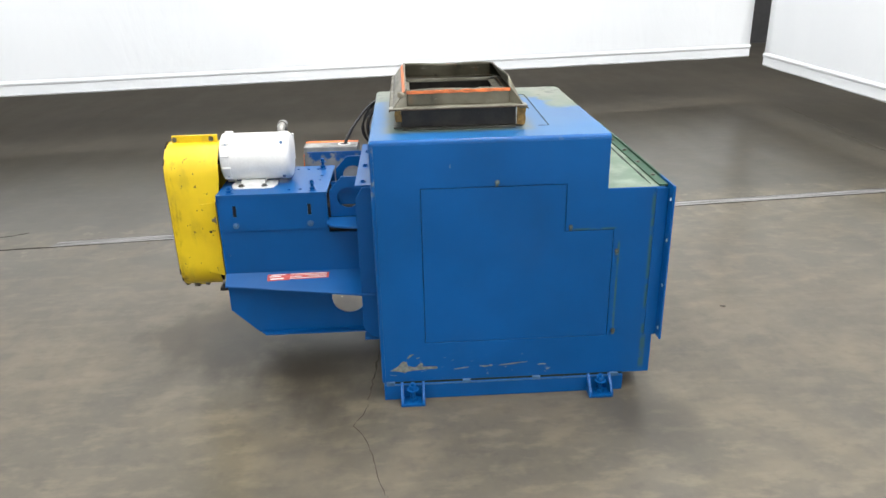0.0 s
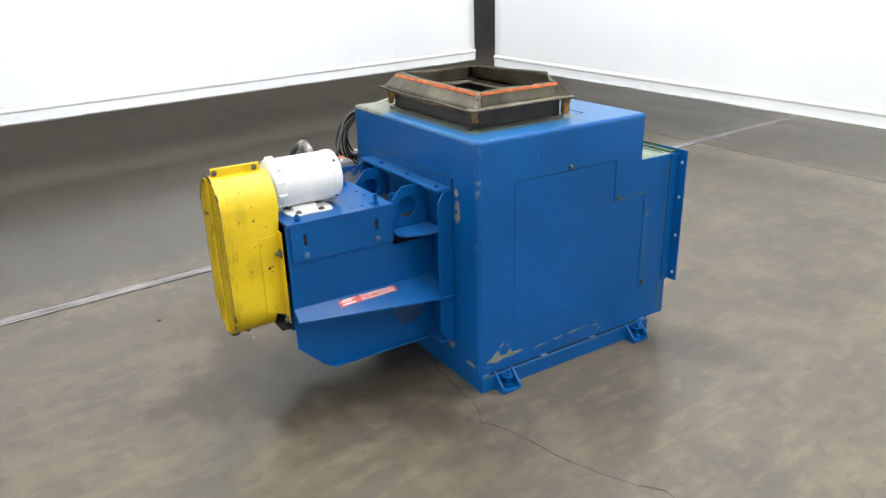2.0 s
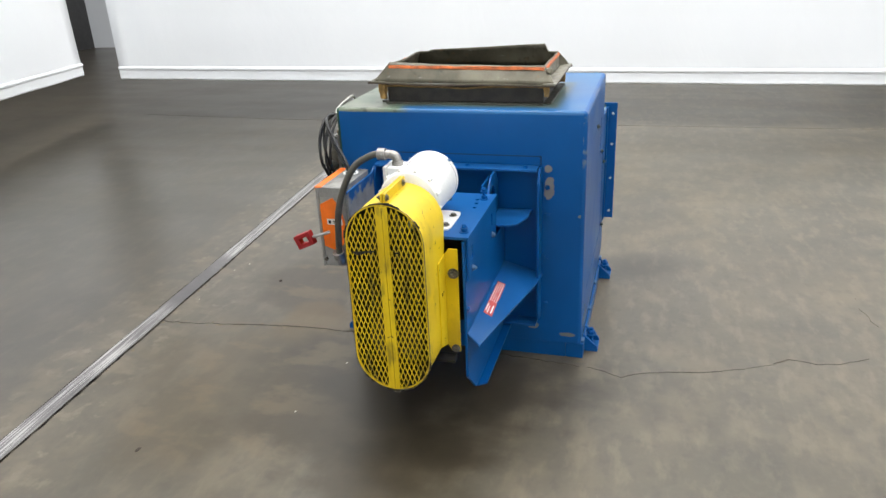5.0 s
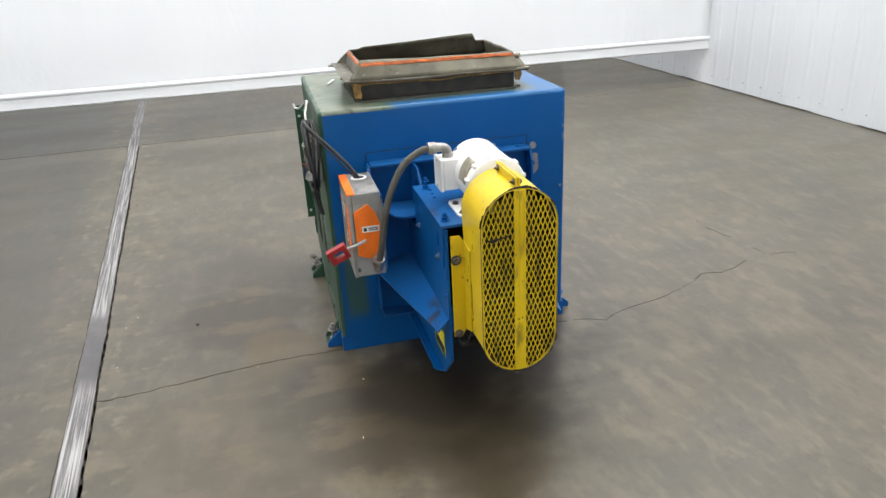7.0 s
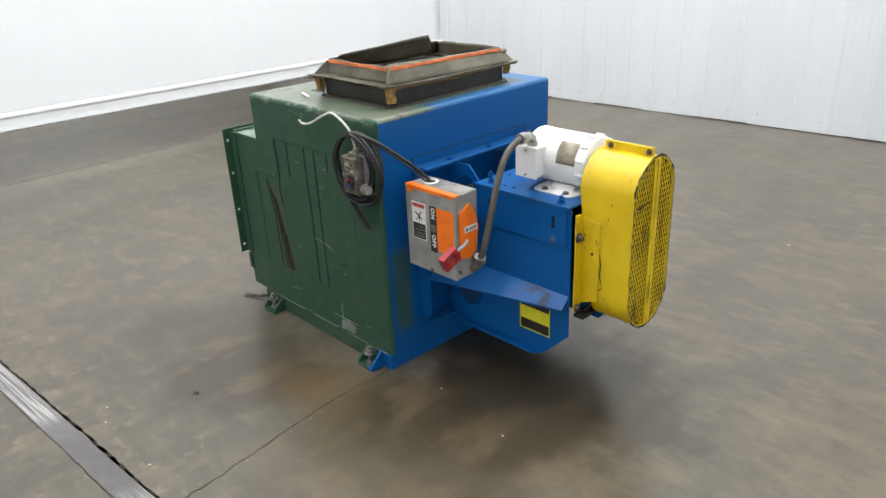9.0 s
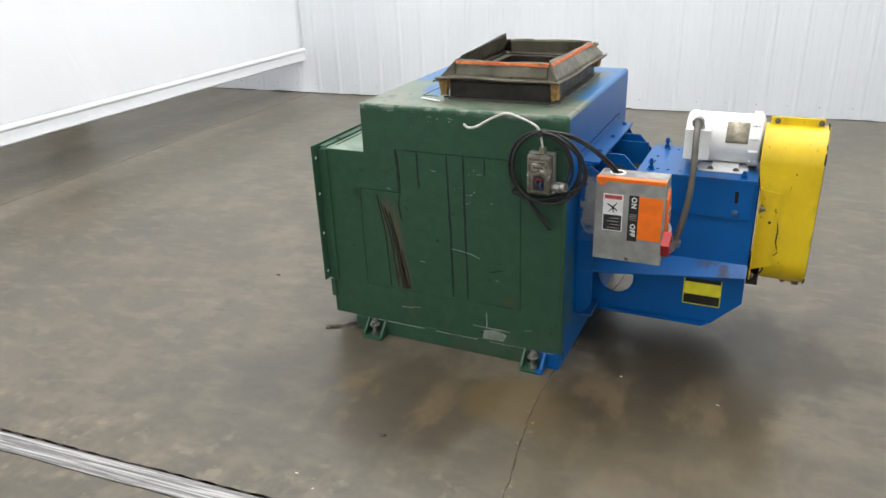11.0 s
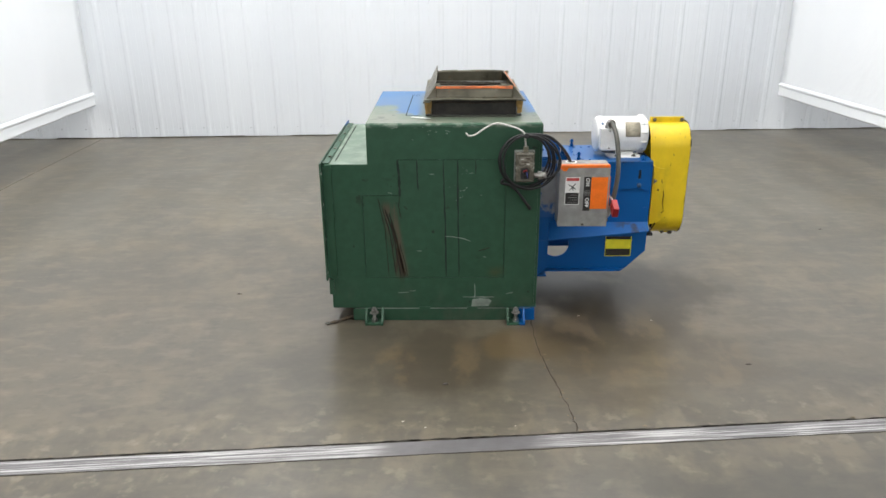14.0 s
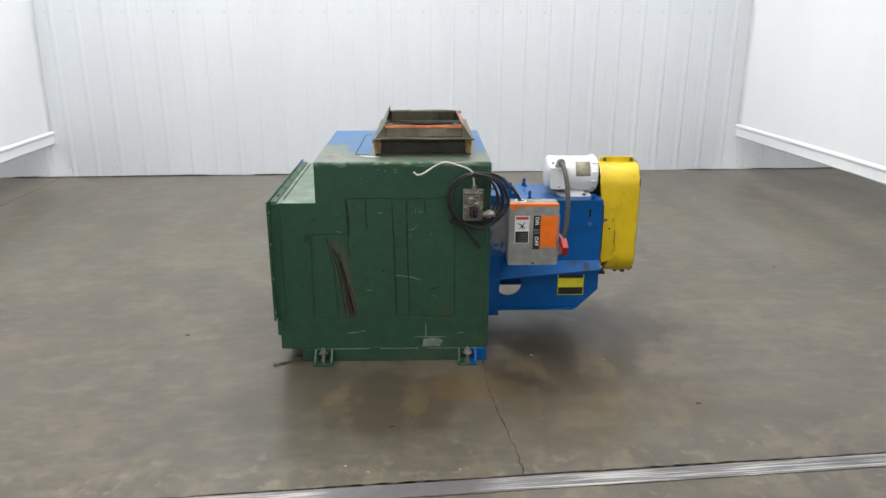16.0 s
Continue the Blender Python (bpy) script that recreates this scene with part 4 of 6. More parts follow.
part("step_lip", box(FX - 0.030, FX - 0.001, Y0 + 0.006, Y1 - 0.006, ZS + 0.001, ZS + 0.006, 0.001), paint_back, cabinet)
for k in range(5):
    part("step_bolt", hexbolt((FX - 0.018, Y0 + 0.11 + k * 0.165, ZS + 0.005), (0, 0, 1), 0.006, 0.004), bolt_mat, cabinet)
part("step_scar", ribbon([(FX - 0.050, Y0 + 0.03 + 0.05 * i) for i in range(17)], 0.006, lambda u, v, w: (u, v, ZS - 0.001 + w), 0.002, None, 0.4), seam, cabinet)
part("corner_tab", box(X2 - 0.012, X2 + 0.010, Y1 - 0.02, Y1 + 0.007, 0.135, 0.208, 0.002), paint_back, cabinet)

# a rusty strap lying by the rear corner
strap = thing("steel_strap", (0.91, 3.20, 0), "bent rusty steel strap lying on the floor by the base", "strap")
strip = bmesh.new()
run = smooth_line([(0.846, 3.150, 0.006), (0.872, 3.178, 0.012), (0.905, 3.200, 0.008), (0.935, 3.214, 0.004), (0.960, 3.222, 0.005)], 6)
rows = []
for i, p in enumerate(run):
    d = (run[min(i + 1, len(run) - 1)] - run[max(i - 1, 0)]).normalized()
    across = Vector((-d.y, d.x, 0.25 * math.sin(i * 0.6))).normalized() * (0.009 + 0.003 * noise.noise(Vector((i * 0.7, 1, 1))))
    rows.append([strip.verts.new(p + across * sgn + Vector((0, 0, up))) for sgn, up in ((-1, 0), (1, 0), (1, 0.0025), (-1, 0.0025))])
for p, q in zip(rows, rows[1:]):
    for k in range(4):
        strip.faces.new((p[k], p[(k + 1) % 4], q[(k + 1) % 4], q[k]))
strip.faces.new(rows[0]), strip.faces.new(rows[-1])
part("strip", strip, rust_dark, strap, smooth=True)
part("end_tab", plate(circle(0.966, 3.224, 0.016, 16), [circle(0.966, 3.224, 0.005, 8)], lambda u, v, w: (u, v, 0.004 + w + (u - 0.966) * 0.1), 0.002), flange_mat, strap, "grey end tab")

# ==== inlet hopper on the top ====
hopper = thing("inlet_hopper", (0.295, 2.74, ZT), "soiled galvanized inlet hopper with orange sealant round its rim", "hopper")


def rect(x0, x1, y0, y1):
    return [(x0, y0), (x1, y0), (x1, y1), (x0, y1)]


def level(z):
    return lambda u, v, w: (u, v, z + w)


# four loose angle irons carry the collar; their flanges stop short of the corners
for x0, x1, y0, y1 in ((0.114, 0.478, 2.436, 2.464), (0.114, 0.478, 3.020, 3.048), (0.084, 0.112, 2.462, 3.022), (0.480, 0.508, 2.462, 3.022)):
    part("base_flange", box(x0, x1, y0, y1, ZT + 0.0005, ZT + 0.006, 0.001), flange_mat, hopper, "dark angle iron flange")
part("collar", plate(rect(0.110, 0.482, 2.462, 3.022), [rect(0.115, 0.477, 2.467, 3.017)], level(ZT + 0.006), 0.064), collar_mat, hopper, "oily dark steel collar")

# sloping side sheets: each runs from the lip up to the rim, with its own bent ends
LIP = ((0.084, 2.456, 0.992), (0.504, 2.456, 0.990), (0.506, 3.026, 0.994), (0.084, 3.030, 0.998))
RIM = ((0.130, 2.462, 1.046), (0.462, 2.462, 1.048), (0.462, 3.008, 1.052), (0.126, 3.014, 1.053))


def side_sheet(k, top=lambda t: 0.0):
    """The sheet on side k; top gives how far its upper edge rises above the rim line at t from 0 to 1."""
    c, d = Vector(RIM[k]), Vector(RIM[(k + 1) % 4])
    a, b = Vector(LIP[k]), Vector(LIP[(k + 1) % 4])
    if k in (0, 2):
        a.x, b.x = c.x, d.x
    else:
        a.y, b.y = a.y + (0.034 if k == 3 else -0.034), b.y + (-0.034 if k == 3 else 0.034)
    s = bmesh.new()
    n, m = 44, 5
    g = []
    for r in range(m + 1):
        row = []
        for q in range(n + 1):
            p = a.lerp(b, q / n).lerp(c.lerp(d, q / n) + Vector((0, 0, top(q / n))), r / m)
            wob = noise.noise(p * 8 + Vector((k * 5, 0, 0))) * 0.0016 * (0 if q in (0, n) else 1)
            row.append(s.verts.new(p + Vector((wob, wob, wob * 0.5 if r == m else 0))))
        g.append(row)
    for r in range(m):
        for q in range(n):
            s.faces.new((g[r][q], g[r][q + 1], g[r + 1][q + 1], g[r + 1][q]))
    ob = part("hopper_side", s, hopper_mat, hopper, smooth=True)
    solid = ob.modifiers.new("thickness", "SOLIDIFY")
    solid.thickness, solid.offset = 0.003, 0


side_sheet(0, lambda t: 0.003 * math.sin(t * 5) + (0.004 if 0.7 < t < 0.95 else 0))
side_sheet(1, lambda t: 0.0 if t < 0.085 or t > 0.93 else 0.027 * (1 - t) + 0.004)
side_sheet(2, lambda t: 0.002 * math.sin(t * 9))
side_sheet(3, lambda t: 0.007 * max(0.0, 0.55 - t) / 0.55 + 0.001 * math.sin(t * 14))

# folded corner pieces close the gap between the end sheets and the sloping ones
for k, sy in ((0, -1), (1, -1), (2, 1), (3, 1)):
    sx = -0.002 if k in (0, 3) else 0.002
    top_c, low_in, low_out = Vector(RIM[k]), Vector((RIM[k][0], LIP[k][1], LIP[k][2])), Vector(LIP[k]) + Vector((0, 0.034 * sy, 0.001))
    s = bmesh.new()
    fold = top_c.lerp(low_out, 0.5) + Vector((0, 0.004 * sy, 0))
    tri = [top_c, fold, low_out, low_in]
    lo = [s.verts.new(p) for p in tri]
    hi = [s.verts.new(p + Vector((-sx, -0.0018 * sy, 0.0005))) for p in tri]
    s.faces.new(lo), s.faces.new(hi)
    for q in range(4):
        s.faces.new((lo[q], lo[(q + 1) % 4], hi[(q + 1) % 4], hi[q]))
    part("corner_fold", s, pale_lip if k == 0 else hopper_mat, hopper, "folded corner of the sheet")

# flat lip: four strips, each warped a little, one over the other at the corners
for x0, x1, y0, y1, z, mat in ((0.074, 0.104, 2.420, 3.082, 0.9895, hopper_mat), (0.486, 0.514, 2.412, 3.090, 0.9880, hopper_mat), (0.072, 0.512, 2.416, 2.460, 0.9925, pale_lip), (0.076, 0.514, 3.018, 3.078, 0.9940, hopper_mat)):
    lipb = box(x0, x1, y0, y1, z, z + 0.0035, 0)
    bmesh.ops.subdivide_edges(lipb, edges=[e for e in lipb.edges if e.calc_length() > 0.2], cuts=12)
    for v in lipb.verts:
        v.co.z += noise.noise(Vector((v.co.x * 6, v.co.y * 6, z * 200))) * 0.005 + 0.004 * max(0.0, (v.co.y - 2.75) / 0.33)
    part("lip_flange", lipb, mat, hopper, "bent flat lip flange")
    part("lip_edge", hose([(x, y, z - 0.001 + noise.noise(Vector((x * 6, y * 6, z * 200))) * 0.005 + 0.004 * max(0.0, (y - 2.75) / 0.33)) for x, y in [(x0 + (x1 - x0) * q / 8, y0) for q in range(9)]] if x1 - x0 > 0.2 and y0 < 2.5 else
                          [(x0 if x0 < 0.3 else x1, y0 + (y1 - y0) * q / 10, z - 0.001 + noise.noise(Vector(((x0 if x0 < 0.3 else x1) * 6, (y0 + (y1 - y0) * q / 10) * 6, z * 200))) * 0.005 + 0.004 * max(0.0, (y0 + (y1 - y0) * q / 10 - 2.75) / 0.33)) for q in range(11)], 0.0022, 6, 3), rust, hopper, "rusty underside edge", True)
part("inner_ledge", plate(rect(0.104, 0.486, 2.460, 3.018), [rect(0.142, 0.450, 2.474, 3.000)], level(0.9835), 0.003), pale_lip, hopper, "pale ledge inside the hopper")
part("inner_chute", plate(rect(0.128, 0.464, 2.478, 3.004), [rect(0.132, 0.460, 2.482, 3.000)], level(0.78), 0.2025), collar_mat, hopper)
part("cross_strip", box(0.135, 0.458, 2.984, 2.990, 0.988, 0.997, 0.001), pale_lip, hopper)

# sealant: a thin doubled orange line just below the rim, outside
for k in (0, 3, 2):
    a, b = Vector(RIM[k]), Vector(RIM[(k + 1) % 4])
    down = (Vector(LIP[k]) - a)
    mid = (a + b) / 2
    outw = Vector((mid.x - 0.295, mid.y - 2.735, 0))
    outw = Vector((outw.x, 0, 0)).normalized() if k == 3 else Vector((0, outw.y, 0)).normalized()
    for lane, drop, half in ((0, 0.085, 0.0020), (1, 0.175, 0.0026)):
        strip = bmesh.new()
        rows = []
        for i in range(33):
            p = a.lerp(b, i / 32) + Vector((0, 0, down.z)) * (drop + 0.05 * noise.noise(Vector((k * 3.1, i * 0.35, lane))))
            lean = {0: 0.11, 3: 0.80, 2: 0.30}[k] * abs(down.z) * drop
            hh = half * (1 + 0.5 * noise.noise(Vector((k * 5.0, i * 0.8, 2 + lane))))
            rows.append([strip.verts.new(p + outw * (lean + e + (0.0060 if k == 3 else 0.0044)) + Vector((0, 0, q * hh))) for q, e in ((-1, 0.0014), (1, 0), (1, -0.0036), (-1, -0.0036))])
        for p, q in zip(rows, rows[1:]):
            for e in range(4):
                strip.faces.new((p[e], p[(e + 1) % 4], q[(e + 1) % 4], q[e]))
        strip.faces.new(rows[0]), strip.faces.new(rows[-1])
        part("rim_seal", strip, seal_mat, hopper, "orange sealant line below the rim")

# foam packed into the open corners between collar and lip
for cx, cy, wx, wy, z0 in ((0.100, 2.450, 0.022, 0.022, 0.948), (0.497, 2.448, 0.030, 0.026, 0.930), (0.496, 3.036, 0.030, 0.028, 0.934), (0.096, 3.036, 0.026, 0.028, 0.938)):
    w = bmesh.new()
    bmesh.ops.create_cube(w, size=1)
    bmesh.ops.subdivide_edges(w, edges=w.edges[:], cuts=4, use_grid_fill=True)
    bmesh.ops.transform(w, verts=w.verts, matrix=Matrix.LocRotScale((cx, cy, (z0 + 0.989) / 2), None, (wx, wy, 0.989 - z0)))
    for v in w.verts:
        f = 0.72 + 0.28 * min(1, max(0, (v.co.z - z0) / (0.989 - z0)))
        v.co.x, v.co.y = cx + (v.co.x - cx) * f, cy + (v.co.y - cy) * f
        v.co += noise.noise_vector(v.co * 45) * 0.006
        v.co.z = min(max(v.co.z, ZT + 0.006), 0.991)
    part("corner_filler", w, foam, hopper, "crumbling tan foam filler", smooth=True)
part("wing_bolt", rod((0.128, 2.462, 1.032), (0.110, 2.446, 1.034), 0.004, 10, bm=rod((0.116, 2.451, 1.034), (0.106, 2.441, 1.035), 0.009, 12, bevel=0.002)), tag_plate, hopper)
part("foam_bead", hose([(0.094, 2.450 + 0.058 * i, 0.980 + 0.003 * math.sin(i * 0.9) + 0.0015 * math.sin(i * 2.2)) for i in range(11)], 0.0032, 7, 3), foam, hopper, smooth=True)
part("foam_bead", hose([(0.11 + 0.047 * i, 3.030, 0.980 + 0.002 * math.sin(i * 1.3)) for i in range(9)], 0.0024, 7, 3), rust, hopper, smooth=True)

# a loose scrap lying on the top
scrap = thing("paper_scrap", (0.528, 3.085, ZT), "crumpled pale scrap lying on the worn cabinet top", "scrap")
w = bmesh.new()
bmesh.ops.create_grid(w, x_segments=10, y_segments=5, size=0.5)
for v in w.verts:
    v.co = Vector((0.528 + v.co.x * 0.085, 3.085 + v.co.y * 0.011 - v.co.x * 0.03, ZT + 0.003 + abs(noise.noise(v.co * 4)) * 0.006))
part("sheet", w, label_white, scrap, smooth=True)
scrap.children[0].modifiers.new("thickness", "SOLIDIFY").thickness = -0.002

# ==== drive frame bolted to the cabinet end ====
frame_ob = thing("drive_frame", (-0.28, 2.745, 0.14), "blue welded steel drive frame cantilevered from the cabinet end", "machine frame")
YF, YB, XE = 2.580, 2.906, -0.552
prof = [(XE, 0.235), (-0.457, 0.140), (0.0, 0.140), (0.0, 0.530), (-0.165, 0.530), (-0.165, 0.672), (XE, 0.672)]
holeC = circle(-0.114, 0.268, 0.063, 30)
for yy, s in ((YF, 1), (YB, -1)):
    mp = lambda u, v, w: (u, yy + w * s, v)
    part("side_plate", plate(prof, [holeC], mp, 0.008, 0.001), paint_blue, frame_ob)
    part("bottom_lip", plate([(-0.452, 0.0), (-0.012, 0.0), (-0.012, 0.028), (-0.430, 0.028)], [], lambda u, v, w: (u, yy - (v + 0.001) * s, 0.138 + w), 0.006, 0.001), paint_blue, frame_ob)
    # wing shelf: narrow at the tip, wide at the cabinet, falling outwards
    w = bmesh.new()
    n = 10
    rows = []
    for i in range(n + 1):
        t = i / n
        x = XE + (-0.005 - XE) * t
        out = 0.036 + 0.102 * min(1, t / 0.93)
        rows.append([w.verts.new((x, yy - o * s, z + dz)) for o, z, dz in ((0.001, 0.384, 0), (out, 0.350 - 0.009 * t, 0), (out, 0.350 - 0.009 * t, -0.006), (0.001, 0.384, -0.006))])
    for p, q in zip(rows, rows[1:]):
        for k in range(4):
            w.faces.new((p[k], p[(k + 1) % 4], q[(k + 1) % 4], q[k]))
    w.faces.new(rows[0]), w.faces.new(rows[-1])
    part("wing_shelf", w, paint_shelf, frame_ob, "sloping blue wing shelf", True)
    # adjusting skirt with slots
    slot = lambda cx: [(cx - 0.006, 0.600), (cx + 0.006, 0.600), (cx + 0.006, 0.642), (cx - 0.006, 0.642)]
    part("skirt", plate([(-0.540, 0.548), (-0.166, 0.548), (-0.166, 0.6755), (-0.540, 0.6755)], [slot(-0.491), slot(-0.229)], lambda u, v, w: (u, yy - (w + 0.001) * s, v), 0.006, 0.001), paint_blue, frame_ob, "slotted adjusting skirt")
    # dark sheet behind the slots stands for the shade in them
    part("slot_dark", plate([(-0.500, 0.597), (-0.220, 0.597), (-0.220, 0.645), (-0.500, 0.645)], [], lambda u, v, w: (u, yy - 0.0009 * s + w * s, v), 0.0006), dark_in, frame_ob)
    for bx in (-0.491, -0.229):
        part("slot_bolt", hexbolt((bx, yy - 0.007 * s, 0.569), (0, -s, 0), 0.0075, 0.006, 0.004), bolt_blue, frame_ob)
    part("plate_bolt", hexbolt((-0.533, yy, 0.455), (0, -s, 0), 0.005, 0.003), paint_blue, frame_ob)
    # gusset with a round window, and its small shelf
    gy = yy + 0.018 * s
    part("gusset", plate([(-0.158, 0.582), (-0.010, 0.582), (-0.010, 0.690), (-0.048, 0.728), (-0.112, 0.728), (-0.158, 0.678)], [circle(-0.092, 0.652, 0.038, 24)], lambda u, v, w: (u, gy + w * s, v), 0.007, 0.001), paint_blue, frame_ob)
    part("small_shelf", plate([(-0.004, 0.0), (-0.004, 0.114), (-0.075, 0.114), (-0.150, 0.090), (-0.168, 0.060), (-0.168, 0.0)], [], lambda u, v, w: (u, yy + (0.017 - v) * s, 0.574 + w), 0.007, 0.001), paint_shelf, frame_ob)
    # upright of the mounting ring
    ring_y = 2.449 if s > 0 else 3.041
    part("mount_upright", plate([(X0 - 0.001, 0.165), (-0.030, 0.172), (-0.056, 0.205), (-0.056, 0.690), (-0.030, 0.732), (X0 - 0.001, 0.732)], [], lambda u, v, w: (u, ring_y + w * s, v), 0.008, 0.001), paint_blue, frame_ob)
part("mount_rail", box(-0.056, X0 - 0.001, 2.459, 3.031, 0.729, 0.737, 0.001), paint_shelf, frame_ob)
part("mount_rail", box(-0.056, X0 - 0.001, 2.459, 2.578, 0.152, 0.160, 0.001), paint_shelf, frame_ob)
part("mount_rail", box(-0.056, X0 - 0.001, 2.908, 3.031, 0.152, 0.160, 0.001), paint_shelf, frame_ob)
part("backing_plate", box(X0 - 0.003, X0 - 0.0005, 2.455, 3.037, 0.738, 0.767, 0.0008), paint_blue, frame_ob)
for ly0, ly1, lz0, lz1 in ((2.452, 3.040, 0.7665, 0.7690), (2.4515, 2.4540, 0.738, 0.768), (3.0380, 3.0405, 0.738, 0.768)):
    part("plate_gap", box(X0 - 0.0032, X0 - 0.0004, ly0, ly1, lz0, lz1, 0), blue_line, frame_ob)
for by in (2.50, 2.70, 2.90):
    part("rail_bolt", hexbolt((-0.030, by, 0.737), (0, 0, 1), 0.007, 0.005), paint_blue, frame_ob)
for bz in (0.22, 0.40, 0.56, 0.66):
    part("ring_bolt", hexbolt((X0 - 0.001, 2.430, bz), (-1, 0, 0), 0.006, 0.004), paint_blue, frame_ob)
mh = [circle(x, y, 0.006, 10) for x, y in ((-0.225, 2.62), (-0.26, 2.615), (-0.30, 2.612), (-0.225, 2.87), (-0.26, 2.872), (-0.30, 2.874), (-0.20, 2.72), (-0.20, 2.78))]
part("motor_plate", plate(rect(-0.548, -0.163, 2.570, 2.916), mh, level(0.676), 0.008, 0.001), paint_shelf, frame_ob, "flat blue motor mounting plate with bolt holes")
# dark sheet under the plate stands for the shade in its holes
part("hole_dark", plate(rect(-0.31, -0.19, 2.60, 2.89), [], level(0.6752), 0.0006), dark_in, frame_ob)
for sx, sy in ((-0.215, 2.600), (-0.205, 2.880), (-0.505, 2.592), (-0.505, 2.893)):
    tall = 0.026 if sx > -0.4 else 0.012
    part("stud", hexbolt((sx, sy, 0.684), (0, 0, 1), 0.010, 0.010, tall, hexbolt((sx, sy, 0.683 + tall), (0, 0, 1), 0.008, 0.007)), paint_blue, frame_ob)
part("inner_plate", box(-0.150, -0.012, YF + 0.040, YF + 0.046, 0.585, 0.705, 0.001), paint_blue, frame_ob)
# added dark block stands for the shade inside the open frame
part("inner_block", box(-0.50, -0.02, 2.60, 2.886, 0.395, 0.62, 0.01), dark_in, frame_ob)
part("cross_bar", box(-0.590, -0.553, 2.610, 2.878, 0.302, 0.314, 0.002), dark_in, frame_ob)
part("switch_plate", plate([(-0.285, 0.455), (-0.004, 0.455), (-0.004, 0.722), (-0.04, 0.722), (-0.06, 0.708), (-0.285, 0.708)], [], lambda u, v, w: (u, 3.0385 + w, v), 0.007, 0.001), half_sprayed, frame_ob, "bare grey mounting plate with blue overspray")


def stick_on(name, parent, label, to3, x0, x1, z0, z1, base, marks):
    """A flat sticker of its own thickness with printed fields; marks are (x0, x1, z0, z1, material)."""
    ob = part(name, plate(rect(x0, x1, z0, z1), [], to3, 0.0008), base, parent, label)
    for a, b, c, d, m in marks:
        part("print", plate(rect(a, b, c, d), [], lambda u, v, w: to3(u, v, w + 0.0008), 0.0006), m, ob)
    return ob


# red and white warning sticker on the wing shelf: its plane follows the shelf
SX0, SX1 = -0.400, -0.178
def on_shelf(u, v, w):
    t = (u - XE) / (-0.005 - XE)
    out = 0.036 + 0.102 * t / 0.93
    k = v / out
    return (u, YF - 0.001 - v, 0.384 + (0.350 - 0.009 * t - 0.384) * k + 0.0006 + w)
stick_on("warning_sticker", frame_ob, "red and white warning sticker, lettering worn away", on_shelf, SX0, SX1, 0.012, 0.038, label_red,
         [(-0.385, -0.335, 0.0145, 0.0175, label_white), (-0.392, -0.350, 0.021, 0.0235, label_white), (-0.388, -0.340, 0.0295, 0.034, label_white)] + [(-0.318, -0.186, 0.0145 + 0.0062 * k, 0.0163 + 0.0062 * k, label_white) for k in range(4)])
BACKP = lambda u, v, w: (u, YB + 0.0006 + w, v)
stick_on("caution_sticker", frame_ob, "yellow and black caution sticker", BACKP, -0.482, -0.355, 0.207, 0.309, label_black,
         [(-0.478, -0.359, 0.246, 0.294, yellow_label), (-0.4815, -0.4785, 0.207, 0.309, yellow_label), (-0.358, -0.355, 0.207, 0.309, yellow_label), (-0.482, -0.355, 0.207, 0.210, yellow_label)] + [(-0.475, -0.365, 0.2215 + 0.007 * k, 0.2235 + 0.007 * k, rust) for k in range(3)])

# ==== belt guard ====
guard = thing("belt_guard", (-0.66, 2.741, 0.284), "yellow belt guard with an expanded metal face", "belt guard")
GY, GR, GLO, GHI, GX = 2.746, 0.1075, 0.395, 0.729, -0.732


def obround(r, n=18):
    return [(GY + r * math.cos(radians(a)), GHI + r * math.sin(radians(a))) for a in [180 * i / n for i in range(n + 1)]] + [(GY - r * math.cos(radians(a)), GLO - r * math.sin(radians(a))) for a in [180 * i / n for i in range(n + 1)]]


shell = plate(obround(GR), [obround(GR - 0.003)], lambda u, v, w: (GX + w, u, v), 0.186)
for v in shell.verts:
    if v.co.x > GX + 0.1:
        v.co.x -= 0.046 * max(0.0, min(1, (0.70 - v.co.z) / 0.35))
part("shell", shell, yellow, guard, "yellow sheet metal band", smooth=True)
part("face_rim", plate(obround(GR + 0.002), [obround(GR - 0.0035)], lambda u, v, w: (GX - 0.002 + w, u, v), 0.004), guard_paint(), guard, smooth=True)
rimw = hose([(GX - 0.002, *p) for p in obround(GR + 0.001)] + [(GX - 0.002, *obround(GR + 0.001)[0])], 0.0013, 6, 1)
part("worn_edge", rimw, bolt_mat, guard, "edge worn to dark metal", smooth=True)
# back sheet and lining are near black to stand for shade in the guard
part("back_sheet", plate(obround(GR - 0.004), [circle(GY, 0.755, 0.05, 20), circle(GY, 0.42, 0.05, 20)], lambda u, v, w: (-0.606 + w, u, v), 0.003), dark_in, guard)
part("grimy_lining", plate(obround(GR - 0.0032), [obround(GR - 0.0048)], lambda u, v, w: (GX + 0.004 + w, u, v), 0.120), dark_in, guard, "near black lining that stands for shade inside the guard")
part("centre_strip", box(GX - 0.006, GX - 0.002, GY - 0.0165, GY + 0.0165, GLO - GR + 0.004, GHI + GR - 0.004, 0.001), yellow, guard)
part("strip_seam", box(GX - 0.009, GX - 0.0055, GY - 0.003, GY + 0.003, GLO - GR + 0.006, GHI + GR - 0.006, 0.001), yellow, guard)

# expanded metal: slanted strands that meet in diamonds
PX, PZ = 0.0131, 0.0338
ex_v, ex_f = [], []


